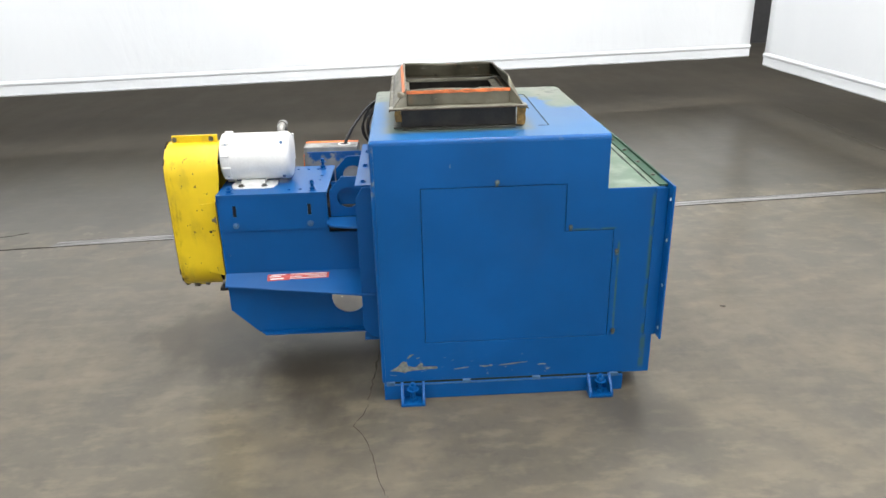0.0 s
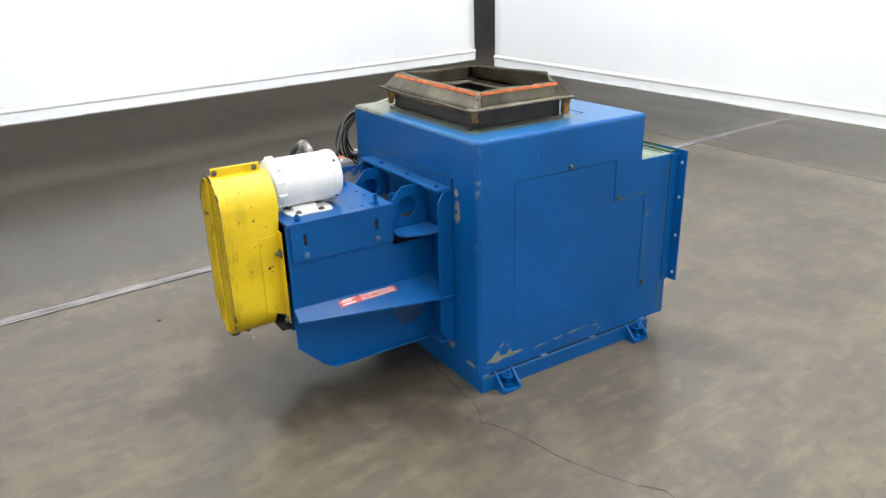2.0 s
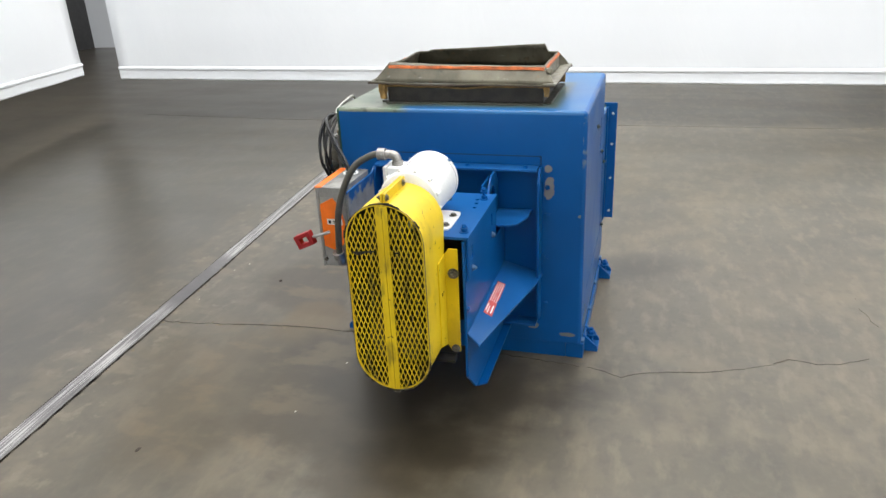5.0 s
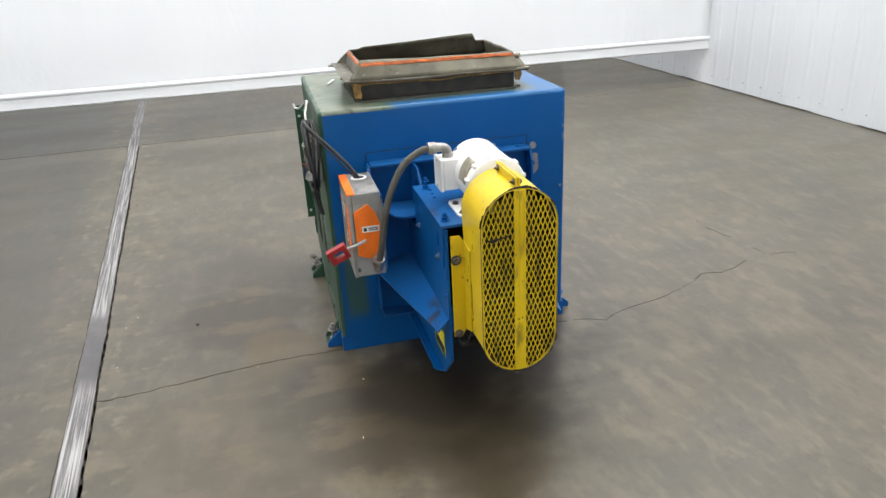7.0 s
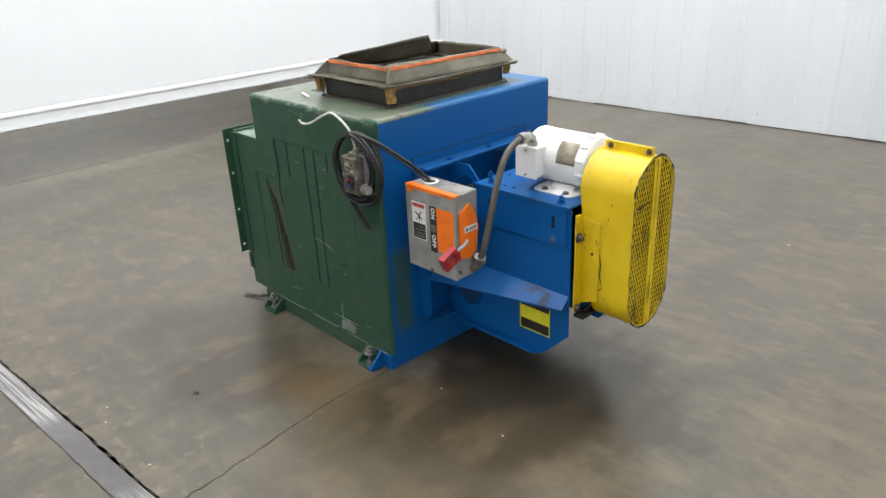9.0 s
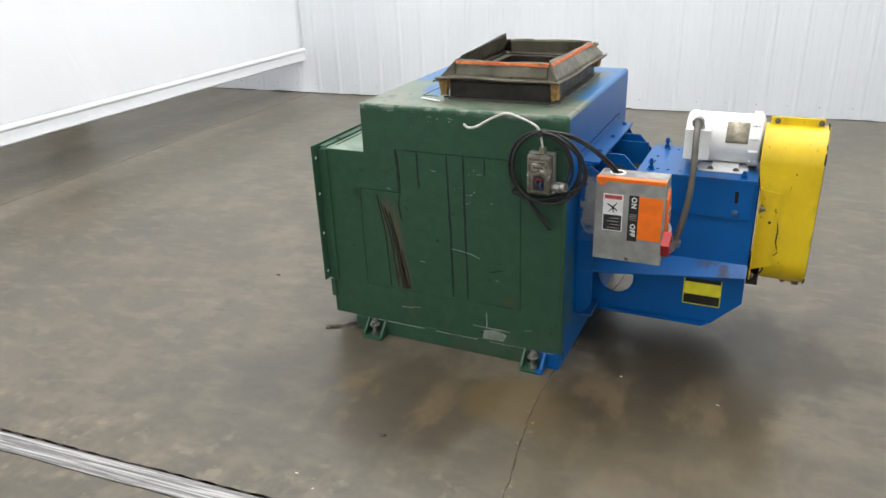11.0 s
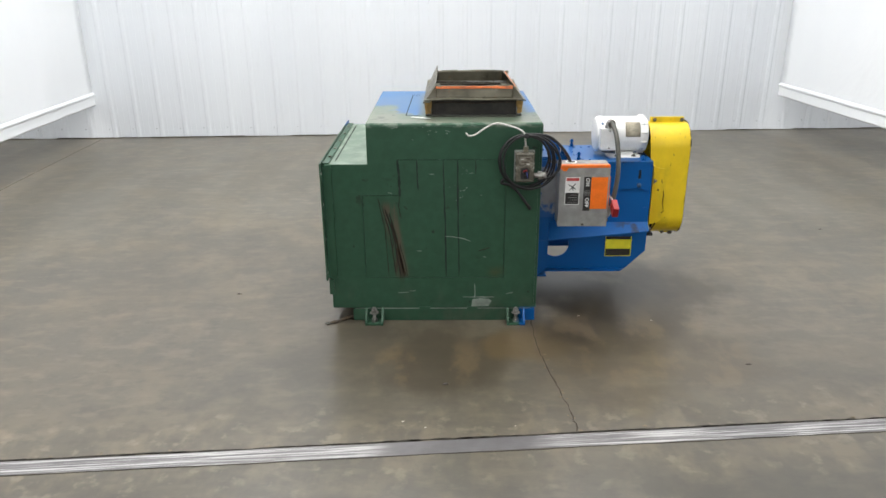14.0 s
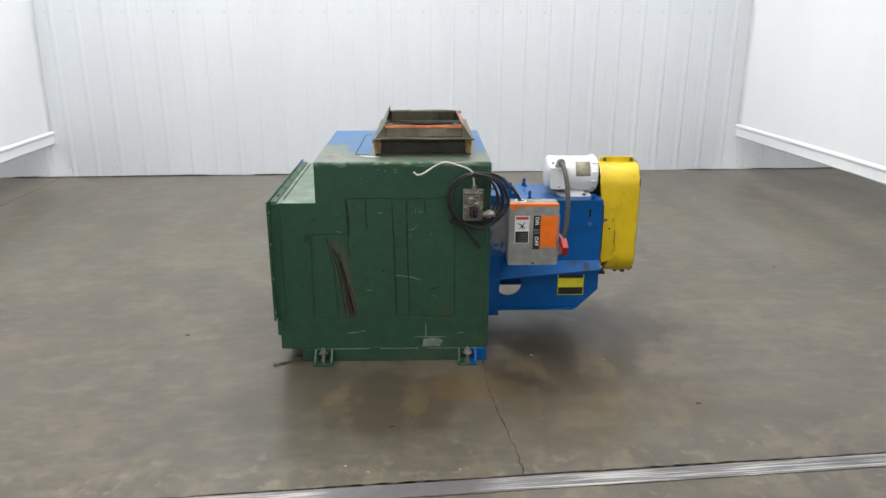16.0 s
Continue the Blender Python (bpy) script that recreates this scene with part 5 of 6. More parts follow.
def strand(y0, z0, y1, z1, half=0.0021, x=GX, th=0.0018):
    d = Vector((y1 - y0, z1 - z0)).normalized()
    nx, nz = -d.y * half, d.x * half
    i = len(ex_v)
    for xx in (x - th / 2, x + th / 2):
        ex_v.extend([(xx, y0 - nx, z0 - nz), (xx, y0 + nx, z0 + nz), (xx, y1 + nx, z1 + nz), (xx, y1 - nx, z1 - nz)])
    ex_f.extend([(i, i + 1, i + 2, i + 3), (i + 4, i + 7, i + 6, i + 5), (i, i + 4, i + 5, i + 1), (i + 3, i + 2, i + 6, i + 7), (i, i + 3, i + 7, i + 4), (i + 1, i + 5, i + 6, i + 2)])


def inside(y, z):
    zc = min(max(z, GLO), GHI)
    return math.hypot(y - GY, z - zc) < GR - 0.002


BOND = 0.0036
for a in range(-9, 10):
    for b in range(-2, 36):
        y0, z0 = GY + (a + 0.5 * (b % 2)) * PX, 0.28 + b * PZ * 0.5
        if inside(y0, z0):
            strand(y0, z0 - BOND, y0, z0 + BOND, 0.0020)
        for sgn in (-1, 1):
            y1, z1 = y0 + sgn * PX / 2, z0 + PZ / 2
            if inside(y0, z0) and inside(y1, z1):
                strand(y0 + sgn * 0.0008, z0 + BOND * 0.7, y1 - sgn * 0.0008, z1 - BOND * 0.7, 0.00125)
mesh = bpy.data.meshes.new("expanded_metal")
mesh.from_pydata(ex_v, [], ex_f)
mesh.materials.append(yellow)
net = tagged(new("expanded_metal", mesh), "yellow expanded metal mesh", kind="stuff")
net.parent, net.matrix_parent_inverse = guard, guard.matrix_world.inverted()
FACE = lambda u, v, w: (GX - 0.0012 - w, u, v)
for pts in ([(GY + 0.092, 0.700), (GY + 0.075, 0.697), (GY + 0.055, 0.702), (GY + 0.030, 0.706)], [(GY - 0.030, 0.705), (GY - 0.042, 0.707)]):
    part("black_mark", ribbon(pts, 0.008, FACE, 0.0008, None, 0.3), label_black, guard, "black marker scrawl")
for z0, z1, nm in ((GHI + GR - 0.003, GHI + GR + 0.024, "top_fin"), (GLO - GR - 0.012, GLO - GR + 0.003, "bottom_fin")):
    bk = 0.0 if nm == "top_fin" else 0.10
    fin = box(GX + 0.012, -0.56 - bk, GY - 0.007, GY - 0.0015, z0, z1, 0.0012)
    fin = box(GX + 0.012, -0.56 - bk, GY + 0.0015, GY + 0.007, z0, z1, 0.0012, fin)
    f_ob = part(nm, fin, yellow, guard, "bolted seam fin")
    zc = z0 + 0.014 if nm == "top_fin" else z0 + 0.004
    for bx in ((GX + 0.022, -0.580) if nm == "top_fin" else (GX + 0.020, -0.67)):
        fb = hexbolt((bx, GY - 0.007, zc), (0, -1, 0), 0.0062, 0.004)
        fb = hexbolt((bx, GY + 0.007, zc), (0, 1, 0), 0.0062, 0.004, 0.005, fb)
        part("fin_bolt", fb, bolt_mat, f_ob)
for s in (-1, 1):
    gy0, gy1 = GY + s * 0.110, GY + s * 0.176
    pl = [(0.0, 0.350), (0.012, 0.328), (0.038, 0.328), (0.038, 0.655), (0.012, 0.655), (0.0, 0.638)]
    b_ob = part("side_bracket", plate(pl, [], lambda u, v, w: (-0.564 + w, gy0 + u * s, v), 0.004, 0.0008), yellow, guard, "yellow bolted side bracket")
    part("bracket_leg", plate([(-0.625, 0.372), (-0.564, 0.350), (-0.564, 0.640), (-0.625, 0.632)], [], lambda u, v, w: (u, GY + (GR + 0.0005 + w) * s, v), 0.003), yellow, guard)
    for bz, br in ((0.580, 0.011), (0.338, 0.009)):
        part("bracket_bolt", hexbolt((-0.564, gy0 + 0.024 * s, bz), (-1, 0, 0), br, 0.008, 0.008 if bz > 0.5 else 0), bolt_mat, b_ob)
    part("bracket_hole", rod((-0.600, GY + (GR + 0.002) * s, 0.528), (-0.600, GY + (GR + 0.0042) * s, 0.528), 0.005, 10), seam, b_ob)

GS = lambda u, v, w: (u, GY + GR + 0.0001 + w, v)
for pts, wd in (([(-0.606, 0.468), (-0.609, 0.430), (-0.606, 0.385), (-0.598, 0.350), (-0.584, 0.326), (-0.568, 0.312)], 0.0042), ([(-0.578, 0.327), (-0.572, 0.318), (-0.566, 0.313)], 0.008), ([(-0.622, 0.545), (-0.630, 0.50), (-0.628, 0.46), (-0.636, 0.43)], 0.004), ([(-0.640, 0.425), (-0.622, 0.405), (-0.600, 0.398)], 0.005), ([(-0.650, 0.66), (-0.648, 0.645)], 0.003)):
    part("scuff", ribbon(pts, wd, GS, 0.0007, None, 0.7), gouge_mat, guard, "dark scuff in the yellow paint")
for k in range(30):
    a0 = random.uniform(0, 1)
    pth = obround(GR + 0.0022)
    i0 = int(a0 * (len(pth) - 2))
    p, q = Vector(pth[i0]), Vector(pth[i0 + 1])
    c0 = p.lerp(q, random.uniform(0.1, 0.8))
    dd = (q - p).normalized() * random.uniform(0.006, 0.028)
    part("edge_chip", hose([(GX - 0.002, *c0), (GX - 0.0015, *(c0 + dd * 0.5)), (GX - 0.002, *(c0 + dd))], random.uniform(0.0018, 0.0032), 6, 3), gouge_mat, guard)
part("bottom_lug", box(GX + 0.010, GX + 0.032, GY - 0.010, GY + 0.010, GLO - GR - 0.020, GLO - GR - 0.004, 0.003), bolt_mat, guard, "dark bolt lug under the guard")

# pulleys and belt behind the mesh
drive = thing("belt_drive", (-0.68, GY, 0.42), "grimy black belt running over two pulleys inside the guard", "belt drive")
for zc, r in ((0.765, 0.045), (0.425, 0.075)):
    pb = rod((-0.700, GY, zc), (-0.660, GY, zc), r, 28, bevel=0.003)
    pb = rod((-0.705, GY, zc), (-0.560, GY, zc), 0.016, 14, bm=pb)
    part("pulley", pb, collar_mat, drive, smooth=True)
belt = [(GY + 0.047 * math.cos(radians(a)), 0.765 + 0.047 * math.sin(radians(a))) for a in range(0, 181, 15)] + [(GY - 0.077 * math.cos(radians(a)), 0.425 - 0.077 * math.sin(radians(a))) for a in range(0, 181, 15)]
bel2 = [(GY + (u - GY) * 0.88, 0.6 + (v - 0.6) * 0.97) for u, v in belt]
part("belt", plate(belt, [bel2], lambda u, v, w: (-0.692 + w, u, v), 0.022), black, drive)

# ==== motor ====
motor = thing("electric_motor", (-0.41, 2.742, 0.684), "white enamelled electric motor on the blue mounting plate", "motor")
MY, MZ = 2.742, 0.778


def lathe(profile, n=40):
    """Turns (x, r) pairs round the motor's axis."""
    b = bmesh.new()
    rings = [[b.verts.new((x, MY + r * math.cos(2 * math.pi * k / n), MZ + r * math.sin(2 * math.pi * k / n))) for k in range(n)] for x, r in profile]
    for p, q in zip(rings, rings[1:]):
        for k in range(n):
            b.faces.new((p[k], p[(k + 1) % n], q[(k + 1) % n], q[k]))
    b.faces.new(rings[0]), b.faces.new(rings[-1])
    return b


part("body", lathe([(-0.508, 0.084), (-0.330, 0.084)]), white_paint, motor, smooth=True)
part("end_bell", lathe([(-0.330, 0.0862), (-0.313, 0.0862), (-0.304, 0.083), (-0.298, 0.074), (-0.2955, 0.05), (-0.295, 0.02)]), white_paint, motor, smooth=True)
part("end_bell", lathe([(-0.508, 0.0866), (-0.530, 0.0866), (-0.538, 0.083), (-0.544, 0.070), (-0.547, 0.040)]), white_paint, motor, smooth=True)
part("shaft", rod((-0.543, MY, MZ), (-0.66, MY, MZ), 0.014, 14), steel, motor)
for k in range(12):
    a = radians(15 + 30 * k)
    part("casting_lug", rod((-0.505, MY + 0.0862 * math.cos(a), MZ + 0.0862 * math.sin(a)), (-0.533, MY + 0.0862 * math.cos(a), MZ + 0.0862 * math.sin(a)), 0.0058, 8, bevel=0.001), white_paint, motor)
part("vent_slot", ribbon([(-0.470, 0.0), (-0.400, 0.0)], 0.003, lambda u, v, w: (u, MY + v + 0.028, MZ + math.sqrt(0.084 ** 2 - 0.028 ** 2) + w), 0.0008), seam, motor)
for xx, dx in ((-0.322, 1), (-0.518, -1)):
    for k in range(4):
        a = radians(45 + 90 * k)
        part("bell_bolt", hexbolt((xx, MY + 0.0865 * math.cos(a), MZ + 0.0865 * math.sin(a)), (0, math.cos(a), math.sin(a)), 0.0042, 0.002), bolt_blue, motor)
for s in (-1, 1):
    fb = plate([(-0.508, 0.020), (-0.352, 0.020), (-0.348, 0.066), (-0.356, 0.100), (-0.374, 0.106), (-0.484, 0.106), (-0.502, 0.100), (-0.512, 0.066)], [circle(-0.392, 0.088, 0.006, 10), circle(-0.474, 0.088, 0.006, 10)], lambda u, v, w: (u, MY + v * s, 0.684 + w), 0.005, 0.001)
    fb = plate([(0.004, 0.688), (0.062, 0.688), (0.048, 0.702), (0.004, 0.698)], [], lambda u, v, w: (-0.480 + w, MY + u * s, v), 0.085, 0.001, fb)
    m_ob = part("foot", fb, white_paint, motor, "white motor foot")
    for bx in (-0.474, -0.392):
        part("foot_bolt", hexbolt((bx, MY + s * 0.088, 0.688), (0, 0, 1), 0.008, 0.006), bolt_mat, m_ob)
tb = part("terminal_box", box(-0.383, -0.307, 2.800, 2.860, 0.730, 0.826, 0.004), white_paint, motor)
part("box_cover", box(-0.386, -0.304, 2.8605, 2.871, 0.727, 0.829, 0.003), white_paint, tb, "white terminal box cover")
for dz in (0.738, 0.818):
    part("cover_screw", rod((-0.345, 2.871, dz), (-0.345, 2.873, dz), 0.004, 8), steel, tb)
np_b = bmesh.new()
rows = [[np_b.verts.new((x, MY + 0.0852 * math.cos(a), MZ + 0.0852 * math.sin(a))) for x in (-0.500, -0.430)] for a in [radians(2 + 6.3 * i) for i in range(9)]]
for p, q in zip(rows, rows[1:]):
    np_b.faces.new((p[0], p[1], q[1], q[0]))
nameplate = part("nameplate", np_b, tag_plate, motor, "dull metal nameplate", smooth=True)
nameplate.modifiers.new("thickness", "SOLIDIFY").thickness = 0.001

# ==== safety switch ====
switch = thing("safety_switch", (-0.19, 3.085, 0.447), "grey enclosed safety switch with orange panels and a red handle", "electrical switch")
DX0, DX1, DZ0, DZ1, DY0, DY1 = -0.297, -0.080, 0.447, 0.726, 3.046, 3.136
part("box", box(DX0, DX1, DY0, DY1, DZ0, DZ1, 0.003), galv, switch)
cover = part("cover", box(DX0 - 0.002, DX1 + 0.002, DY1 + 0.0005, DY1 + 0.011, DZ0 - 0.002, DZ1 - 0.004, 0.003), galv, switch, "grey hinged switch cover")
CY = DY1 + 0.0112
COV = lambda u, v, w: (u, CY + w, v)
part("cover_catch", box(-0.196, -0.184, CY, CY + 0.004, DZ0 + 0.004, DZ0 + 0.013, 0.001), bolt_mat, cover)
tape = box(DX0, DX1, DY1 - 0.012, DY1 + 0.0125, DZ1 - 0.0035, DZ1 + 0.001, 0.0006)
tape = plate([(DX1, DZ1 - 0.004), (DX0, DZ1 - 0.004), (DX0, DZ1 - 0.010), (-0.115, DZ1 - 0.011), (-0.106, DZ1 - 0.026), (-0.092, DZ1 - 0.024), (DX1, DZ1 - 0.010)], [], COV, 0.0008, 0, tape)
part("orange_tape", tape, orange, switch, "torn orange tape along the top edge")
w_ob = stick_on("warning_label", cover, "white and black warning label with a red band", COV, -0.169, -0.105, 0.548, 0.674, label_white,
                [(-0.165, -0.109, 0.657, 0.670, label_red), (-0.166, -0.108, 0.551, 0.603, label_black)])
for k in range(4):
    part("print", plate(rect(-0.160, -0.120 - 0.008 * (k % 2), 0.559 + 0.011 * k, 0.5597 + 0.011 * k), [], lambda u, v, w: COV(u, v, w + 0.0016), 0.0004), label_white, w_ob)
for pts in ([(-0.150, 0.645), (-0.136, 0.628), (-0.140, 0.612)], [(-0.118, 0.640), (-0.136, 0.630), (-0.152, 0.618)], [(-0.136, 0.628), (-0.124, 0.612)]):
    part("print", ribbon(pts, 0.006, lambda u, v, w: COV(u, v, w + 0.0008), 0.0006), label_black, w_ob)
stick_on("position_strip", cover, "black strip lettered ON and OFF", COV, -0.218, -0.187, 0.520, 0.675, label_black,
         [(-0.214, -0.191, 0.592 + 0.006 * k, 0.594 + 0.006 * k, galv) for k in range(4)])
part("orange_field", plate(rect(-0.292, -0.2185, 0.528, 0.673), [], COV, 0.0008), orange, cover, "orange painted panel")


def lettering(text, m, size, mat, parent):
    c = bpy.data.curves.new("lettering", "FONT")
    c.body, c.size, c.align_x, c.align_y, c.extrude, c.offset, c.space_character = text, size, "CENTER", "CENTER", 0.0003, 0.0007, 1.15
    tmp = bpy.data.objects.new("lettering", c)
    mesh = bpy.data.meshes.new_from_object(tmp)
    bpy.data.objects.remove(tmp)
    ob = new("lettering", mesh)
    mesh.materials.append(mat)
    ob.parent, ob.matrix_parent_inverse, ob.matrix_basis = parent, parent.matrix_world.inverted(), m
    return ob


bpy.context.view_layer.update()
# read from the back of the machine, turned a quarter clockwise
for text, z in (("ON", 0.651), ("OFF", 0.558)):
    lettering(text, Matrix.Translation((-0.2025, CY + 0.0014, z)) @ Matrix(((0, -1, 0, 0), (0, 0, 1, 0), (-1, 0, 0, 0), (0, 0, 0, 1))), 0.0225, label_white, cover)
SIDE = lambda u, v, w: (DX0 - w, u, v)
hexp = [(3.131, 0.522), (3.133, 0.668), (3.088, 0.692), (3.066, 0.662), (3.050, 0.606), (3.062, 0.530), (3.092, 0.508)]
part("mechanism_plate", plate([(3.050, 0.505), (3.132, 0.505), (3.132, 0.690), (3.050, 0.690)], [], SIDE, 0.002, 0.0005), galv, switch)
p_ob = part("orange_plate", plate(hexp, [], lambda u, v, w: SIDE(u, v, w + 0.002), 0.006, 0.001), orange, switch, "orange handle guard plate")
stick_on("small_label", p_ob, "small white label", lambda u, v, w: SIDE(u, v, w + 0.008), 3.058, 3.112, 0.600, 0.620, label_white, [(3.062, 3.092, 0.605, 0.608, label_black), (3.062, 3.092, 0.611, 0.614, label_black), (3.098, 3.107, 0.604, 0.615, label_black)])
arm = part("handle_arm", hose([(DX0 - 0.012, 3.105, 0.575), (DX0 - 0.020, 3.130, 0.568), (DX0 - 0.020, 3.168, 0.556)], 0.0055, 8, 5), galv, switch, smooth=True)
ca, sa = math.cos(radians(24)), math.sin(radians(24))
HN = lambda u, v, w: (DX0 - 0.034 + w, 3.194 + u * ca + v * sa, 0.545 - (-v * ca + u * sa))
part("grip", plate(rect(-0.032, 0.032, -0.024, 0.024), [rect(-0.016, 0.016, -0.009, 0.009)], HN, 0.026, 0.003), red, arm, "red loop grip")
part("ground_lug", rod((DX0, 3.132, 0.472), (DX0 - 0.008, 3.132, 0.472), 0.006, 10), bolt_mat, switch)
part("worn_top", plate([(DX0 + 0.008, DY0 + 0.006), (DX1 - 0.006, DY0 + 0.004), (DX1 - 0.010, DY1 - 0.016), (DX0 + 0.004, DY1 - 0.014)], [], lambda u, v, w: (u, v, DZ1 - 0.0006 + w), 0.0012), peeled_mat, switch, "peeling grey paint on the top")
part("knockout_ring", plate(circle(-0.135, 3.088, 0.026, 22), [circle(-0.135, 3.088, 0.0185, 22)], lambda u, v, w: (u, v, DZ1 + w), 0.003, 0.0006), label_white, switch, "pale ring round the knockout")
# black disc stands for the shade in the open hole
part("knockout", rod((-0.135, 3.088, DZ1 - 0.001), (-0.135, 3.088, DZ1 + 0.002), 0.018, 18), black, switch, "open knockout")

# flexible conduit from the motor's box to the switch
conduit = thing("flexible_conduit", (-0.33, 2.98, 0.48), "grey flexible conduit looping from the motor to the switch", "conduit")
path = [(-0.345, 2.880, 0.857), (-0.347, 2.918, 0.853), (-0.352, 2.975, 0.818), (-0.357, 3.018, 0.745), (-0.356, 3.045, 0.660), (-0.345, 3.058, 0.575), (-0.330, 3.068, 0.515), (-0.318, 3.072, 0.490)]
part("hose", hose(path, 0.0102, 12, 14, 0.0006), conduit_mat, conduit, smooth=True)
el = hose([(-0.345, 2.837, 0.826), (-0.345, 2.839, 0.848), (-0.345, 2.855, 0.857), (-0.345, 2.887, 0.857)], 0.014, 12, 6)
el = rod((-0.345, 2.873, 0.857), (-0.345, 2.897, 0.857), 0.019, 10, bm=el)
el = rod((-0.345, 2.836, 0.826), (-0.345, 2.836, 0.838), 0.018, 10, bm=el)
part("elbow", el, steel, conduit, "bright conduit elbow", smooth=True)
el = hose([(-0.324, 3.072, 0.508), (-0.319, 3.072, 0.488), (-0.308, 3.072, 0.474), (-0.296, 3.072, 0.472)], 0.015, 12, 6)
el = rod((-0.330, 3.072, 0.514), (-0.323, 3.072, 0.494), 0.020, 10, bm=el)
part("elbow", el, steel, conduit, "bright conduit elbow", smooth=True)

# ==== control box and cables on the green side ====
station = thing("control_box", (0.084, 3.20, 0.672), "small smoky plastic control box hung on the green cabinet side", "control box")
part("back_shell", box(0.041, 0.127, Y1 + 0.001, 3.212, 0.674, 0.808, 0.004), galv, station)
cvr = part("cover", box(0.044, 0.124, 3.2125, 3.240, 0.677, 0.805, 0.007), cover_mat, station, "scuffed smoky cover")
part("cover_lip", plate([(0.049, 0.682), (0.119, 0.682), (0.119, 0.800), (0.049, 0.800)], [[(0.055, 0.688), (0.113, 0.688), (0.113, 0.794), (0.055, 0.794)]], lambda u, v, w: (u, 3.2395 + w, v), 0.004, 0.0012), cover_mat, cvr, "raised lip of the cover")
part("cover_plate", box(0.058, 0.110, 3.2396, 3.2425, 0.748, 0.789, 0.002), dull_plate, cvr)
for k, (ux, uz, uw) in enumerate(((0.064, 0.780, 0.020), (0.090, 0.776, 0.014), (0.070, 0.764, 0.030), (0.066, 0.755, 0.012))):
    part("print", box(ux, ux + uw, 3.2424, 3.2431, uz, uz + 0.0045, 0), pale_cable if k % 2 else rust, cvr)
# near black plate stands for the shade in the opening
part("opening", plate([(0.066, 0.692), (0.100, 0.692), (0.103, 0.706), (0.100, 0.738), (0.078, 0.742), (0.064, 0.730)], [], lambda u, v, w: (u, 3.2385 + w, v), 0.0022), dark_in, cvr, "dark broken opening")
for pts, mat in (([(0.074, 3.241, 0.726), (0.080, 3.250, 0.732), (0.087, 3.249, 0.730), (0.092, 3.241, 0.722)], red), ([(0.072, 3.241, 0.697), (0.074, 3.252, 0.706), (0.076, 3.250, 0.714), (0.075, 3.241, 0.722)], wire_blue), ([(0.082, 3.241, 0.694), (0.082, 3.250, 0.706), (0.092, 3.248, 0.716), (0.096, 3.241, 0.724)], black)):
    part("loose_wire", hose(pts, 0.0026, 7, 5), mat, station, smooth=True)
for ux, uz in ((0.050, 0.741), (0.118, 0.741)):
    part("cover_screw", rod((ux, 3.238, uz), (ux, 3.2435, uz), 0.0045, 10, bevel=0.0008), steel, cvr)
gl = rod((0.043, 3.222, 0.703), (0.010, 3.232, 0.706), 0.011, 12)
gl = rod((0.026, 3.228, 0.705), (0.010, 3.233, 0.707), 0.018, 8, bm=gl)
gl = rod((0.010, 3.233, 0.707), (-0.006, 3.238, 0.709), 0.014, 12, bm=gl)
part("cable_gland", gl, steel, station, "pale cable gland", smooth=True)
part("top_gland", rod((0.080, 3.212, 0.806), (0.080, 3.212, 0.826), 0.011, 10), tag_plate, station)

coil = thing("coiled_cable", (0.09, 3.22, 0.66), "black cable coiled and hung round the control box", "cable")
loops = ((0.078, 0.764, 0.116, 0.114, 3.204), (0.066, 0.760, 0.110, 0.118, 3.214), (0.084, 0.767, 0.106, 0.110, 3.222), (0.058, 0.765, 0.119, 0.115, 3.230))
for k, (cx, cz, rx, rz, yy) in enumerate(loops):
    pts = [(cx + rx * math.cos(radians(a)), yy + 0.006 * math.sin(radians(a * 2 + 60 * k)), cz + rz * math.sin(radians(a)) * (1.04 if a > 180 else 1)) for a in range(0, 361, 24)]
    part("loop", hose(pts, 0.0046, 8, 4), black, coil, smooth=True)
part("outer_loop", hose([(0.075, 3.235, 0.880), (0.020, 3.242, 0.868), (-0.040, 3.236, 0.815), (-0.066, 3.228, 0.765), (-0.052, 3.226, 0.715), (-0.005, 3.228, 0.690), (0.030, 3.226, 0.690)], 0.0052, 8, 6), black, coil, smooth=True)
part("inner_loop", hose([(0.070, 3.236, 0.878), (0.014, 3.240, 0.850), (-0.014, 3.235, 0.790), (-0.004, 3.230, 0.735), (0.018, 3.230, 0.705)], 0.0045, 8, 6), black, coil, smooth=True)
part("tail", hose([(0.165, 3.212, 0.690), (0.180, 3.212, 0.668), (0.150, 3.216, 0.660), (0.120, 3.216, 0.640), (0.085, 3.212, 0.595), (0.062, 3.206, 0.560), (0.052, 3.204, 0.545)], 0.0062, 8, 6), black, coil, smooth=True)
part("tail", hose([(0.140, 3.222, 0.668), (0.105, 3.224, 0.625), (0.070, 3.216, 0.575), (0.050, 3.210, 0.552)], 0.0055, 8, 6), black, coil, smooth=True)
part("tie", rod((0.082, 3.198, 0.872), (0.082, 3.238, 0.876), 0.011, 10), black, coil)

feed = thing("feed_cable", (-0.13, 3.15, 0.726), "black supply cable drooping into the top of the switch", "cable")
part("lead", hose([(0.090, 3.222, 0.876), (0.040, 3.232, 0.882), (-0.020, 3.212, 0.866), (-0.075, 3.160, 0.815), (-0.115, 3.112, 0.762), (-0.135, 3.088, 0.724)], 0.0060, 10, 8), black, feed, smooth=True)
part("lead", hose([(0.075, 3.226, 0.868), (0.020, 3.228, 0.872), (-0.036, 3.205, 0.850), (-0.088, 3.156, 0.795), (-0.128, 3.100, 0.728)], 0.0030, 8, 8), black, feed, smooth=True)

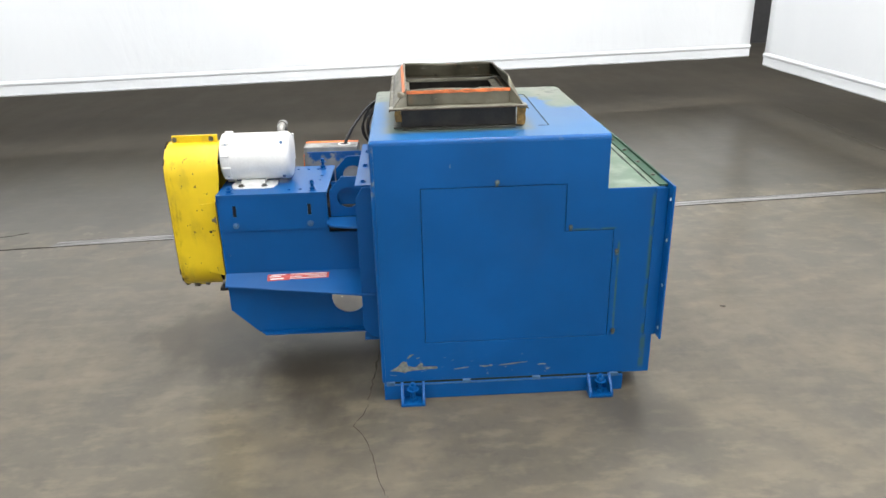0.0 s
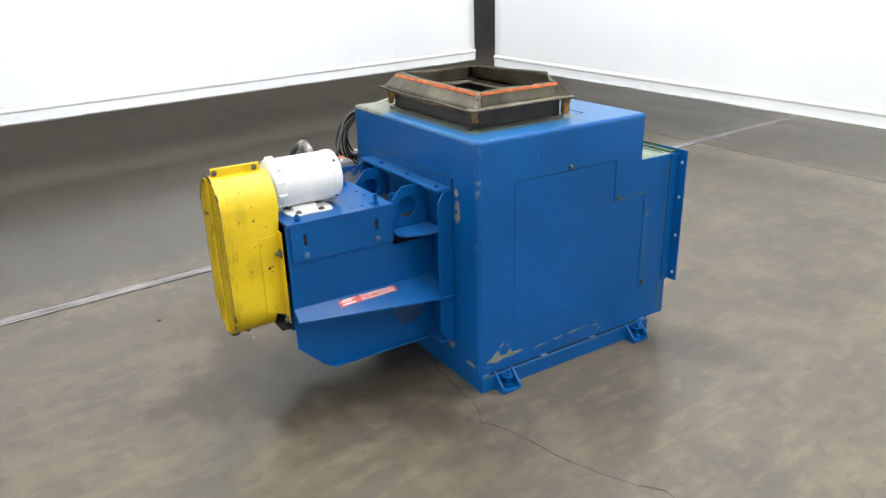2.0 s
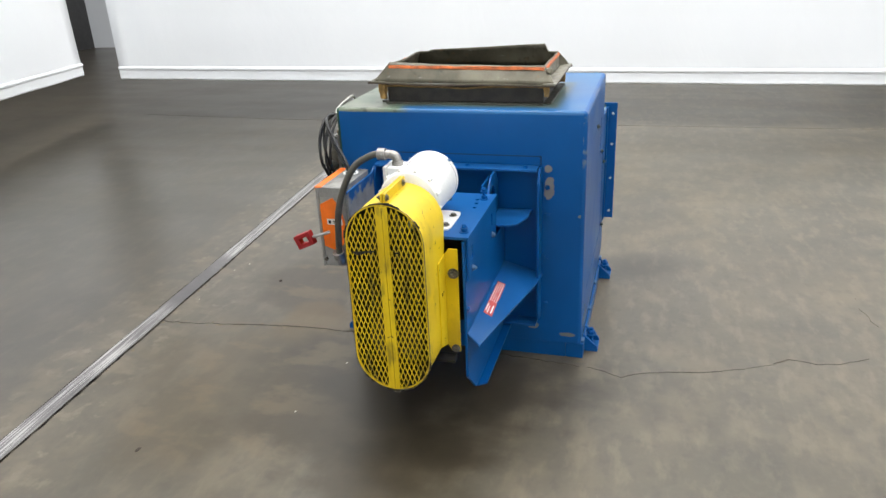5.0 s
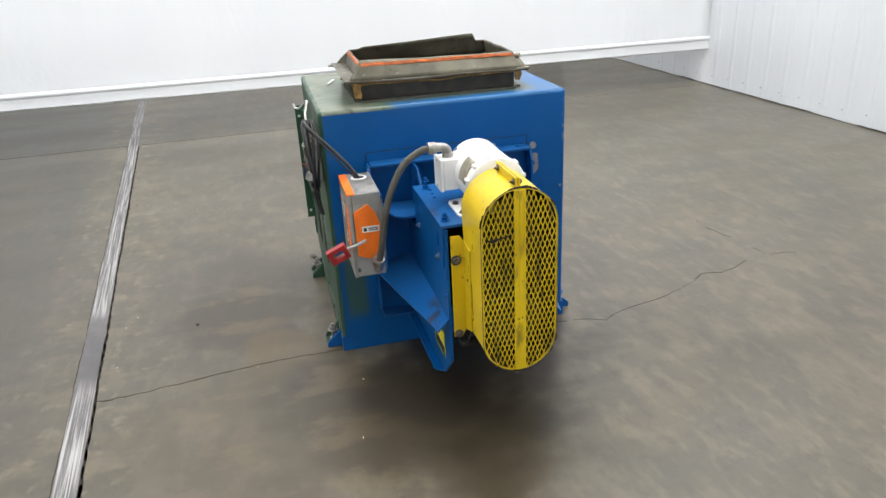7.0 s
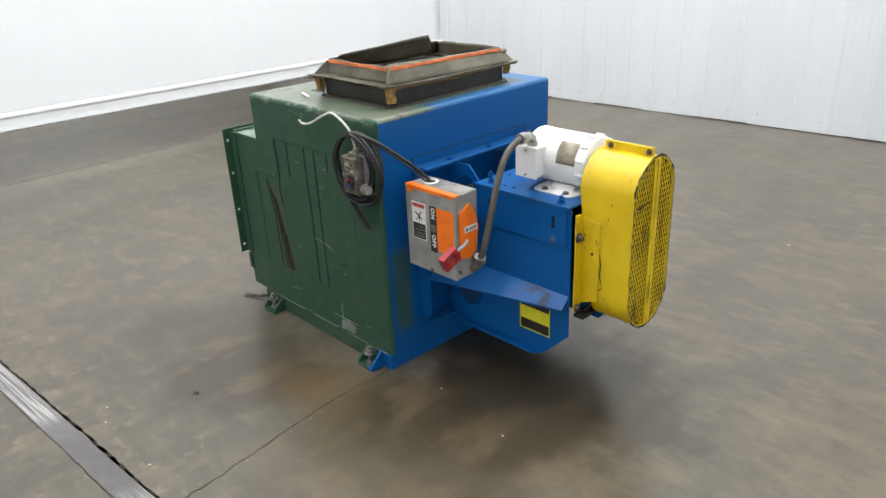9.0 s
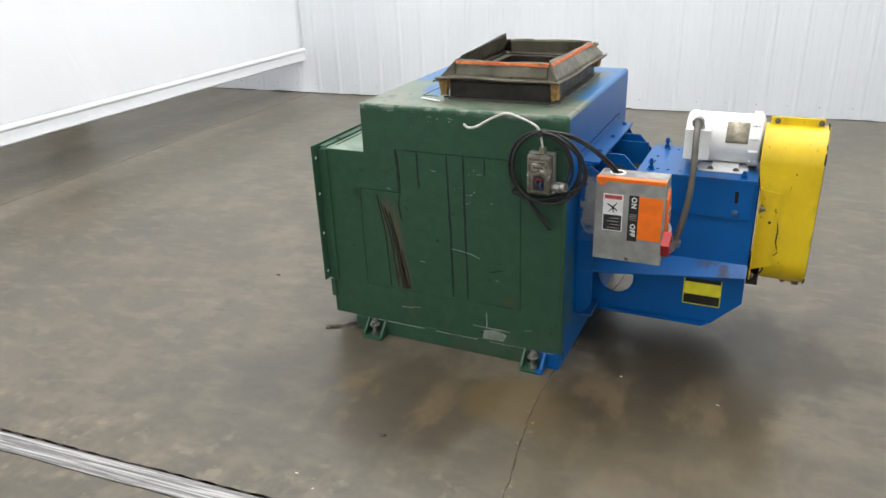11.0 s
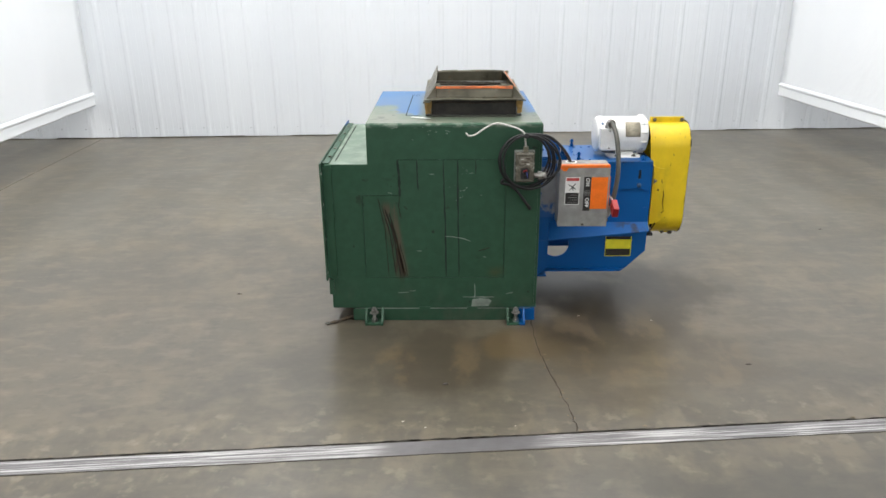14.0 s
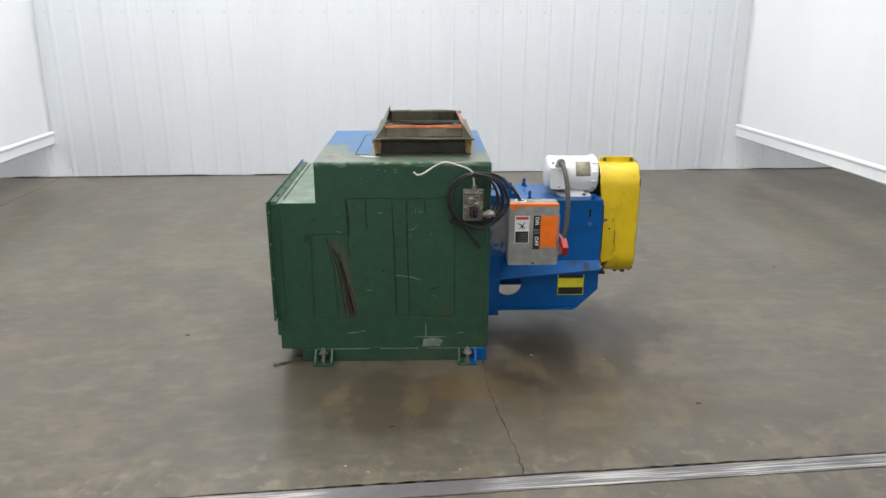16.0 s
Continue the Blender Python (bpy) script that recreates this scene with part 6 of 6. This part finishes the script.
wire = thing("pale_wire", (0.2, 3.2, 0.88), "stiff pale wire bent over the cabinet edge", "wire")
part("strand", hose([(0.334, 3.250, 0.892), (0.322, 3.244, 0.880), (0.296, 3.232, 0.882), (0.250, 3.214, 0.908), (0.205, 3.206, 0.924), (0.150, 3.214, 0.914), (0.105, 3.222, 0.898), (0.088, 3.222, 0.880), (0.084, 3.216, 0.850), (0.080, 3.212, 0.822)], 0.0040, 8, 8), pale_cable, wire, smooth=True)

# ==== crumbs on the floor ====
chip_dark, chip_pale = plain("dark_chip", (0.060, 0.050, 0.042), 0.9, 0, 0.4, 60), plain("pale_chip", (0.55, 0.52, 0.45), 0.8, 0, 0.2, 60)
for cx, cy, r, flat, mat, lab in ((0.422, 3.750, 0.008, 0.5, chip_dark, "dark crumb of dirt lying in the oil stain"), (0.574, 4.003, 0.0034, 0.6, chip_pale, "pale concrete chip near the joint strip"),
                                  (0.492, 4.040, 0.0028, 0.6, chip_pale, "pale concrete chip near the joint strip"), (0.171, 4.030, 0.0026, 0.6, chip_pale, "pale concrete chip near the joint strip"),
                                  (-0.529, 3.198, 0.0032, 0.6, chip_pale, "pale chip on the stained concrete floor"), (-0.202, 3.148, 0.0035, 0.6, chip_pale, "pale chip on the stained concrete floor"),
                                  (-0.825, 3.602, 0.008, 0.25, chip_dark, "dark flat scrap on the bare concrete floor"), (1.468, 2.89, 0.009, 0.2, chip_dark, "dark flat scrap on the bare concrete floor"),
                                  (-1.904, 1.943, 0.007, 0.3, chip_dark, "dark flat scrap on the bare concrete floor"), (-0.582, 1.174, 0.005, 0.4, chip_pale, "pale chip on the bare concrete floor")):
    w = bmesh.new()
    bmesh.ops.create_icosphere(w, subdivisions=2, radius=r)
    for v in w.verts:
        v.co += noise.noise_vector(v.co * 90 + Vector((cx, cy, 3))) * r * 0.5
        v.co = Vector((cx + v.co.x * 1.5, cy + v.co.y * 0.9, max(0.0, v.co.z * flat + r * flat * 0.4)))
    tagged(part("floor_chip", w, mat), lab, "debris", "crumbs on the floor")
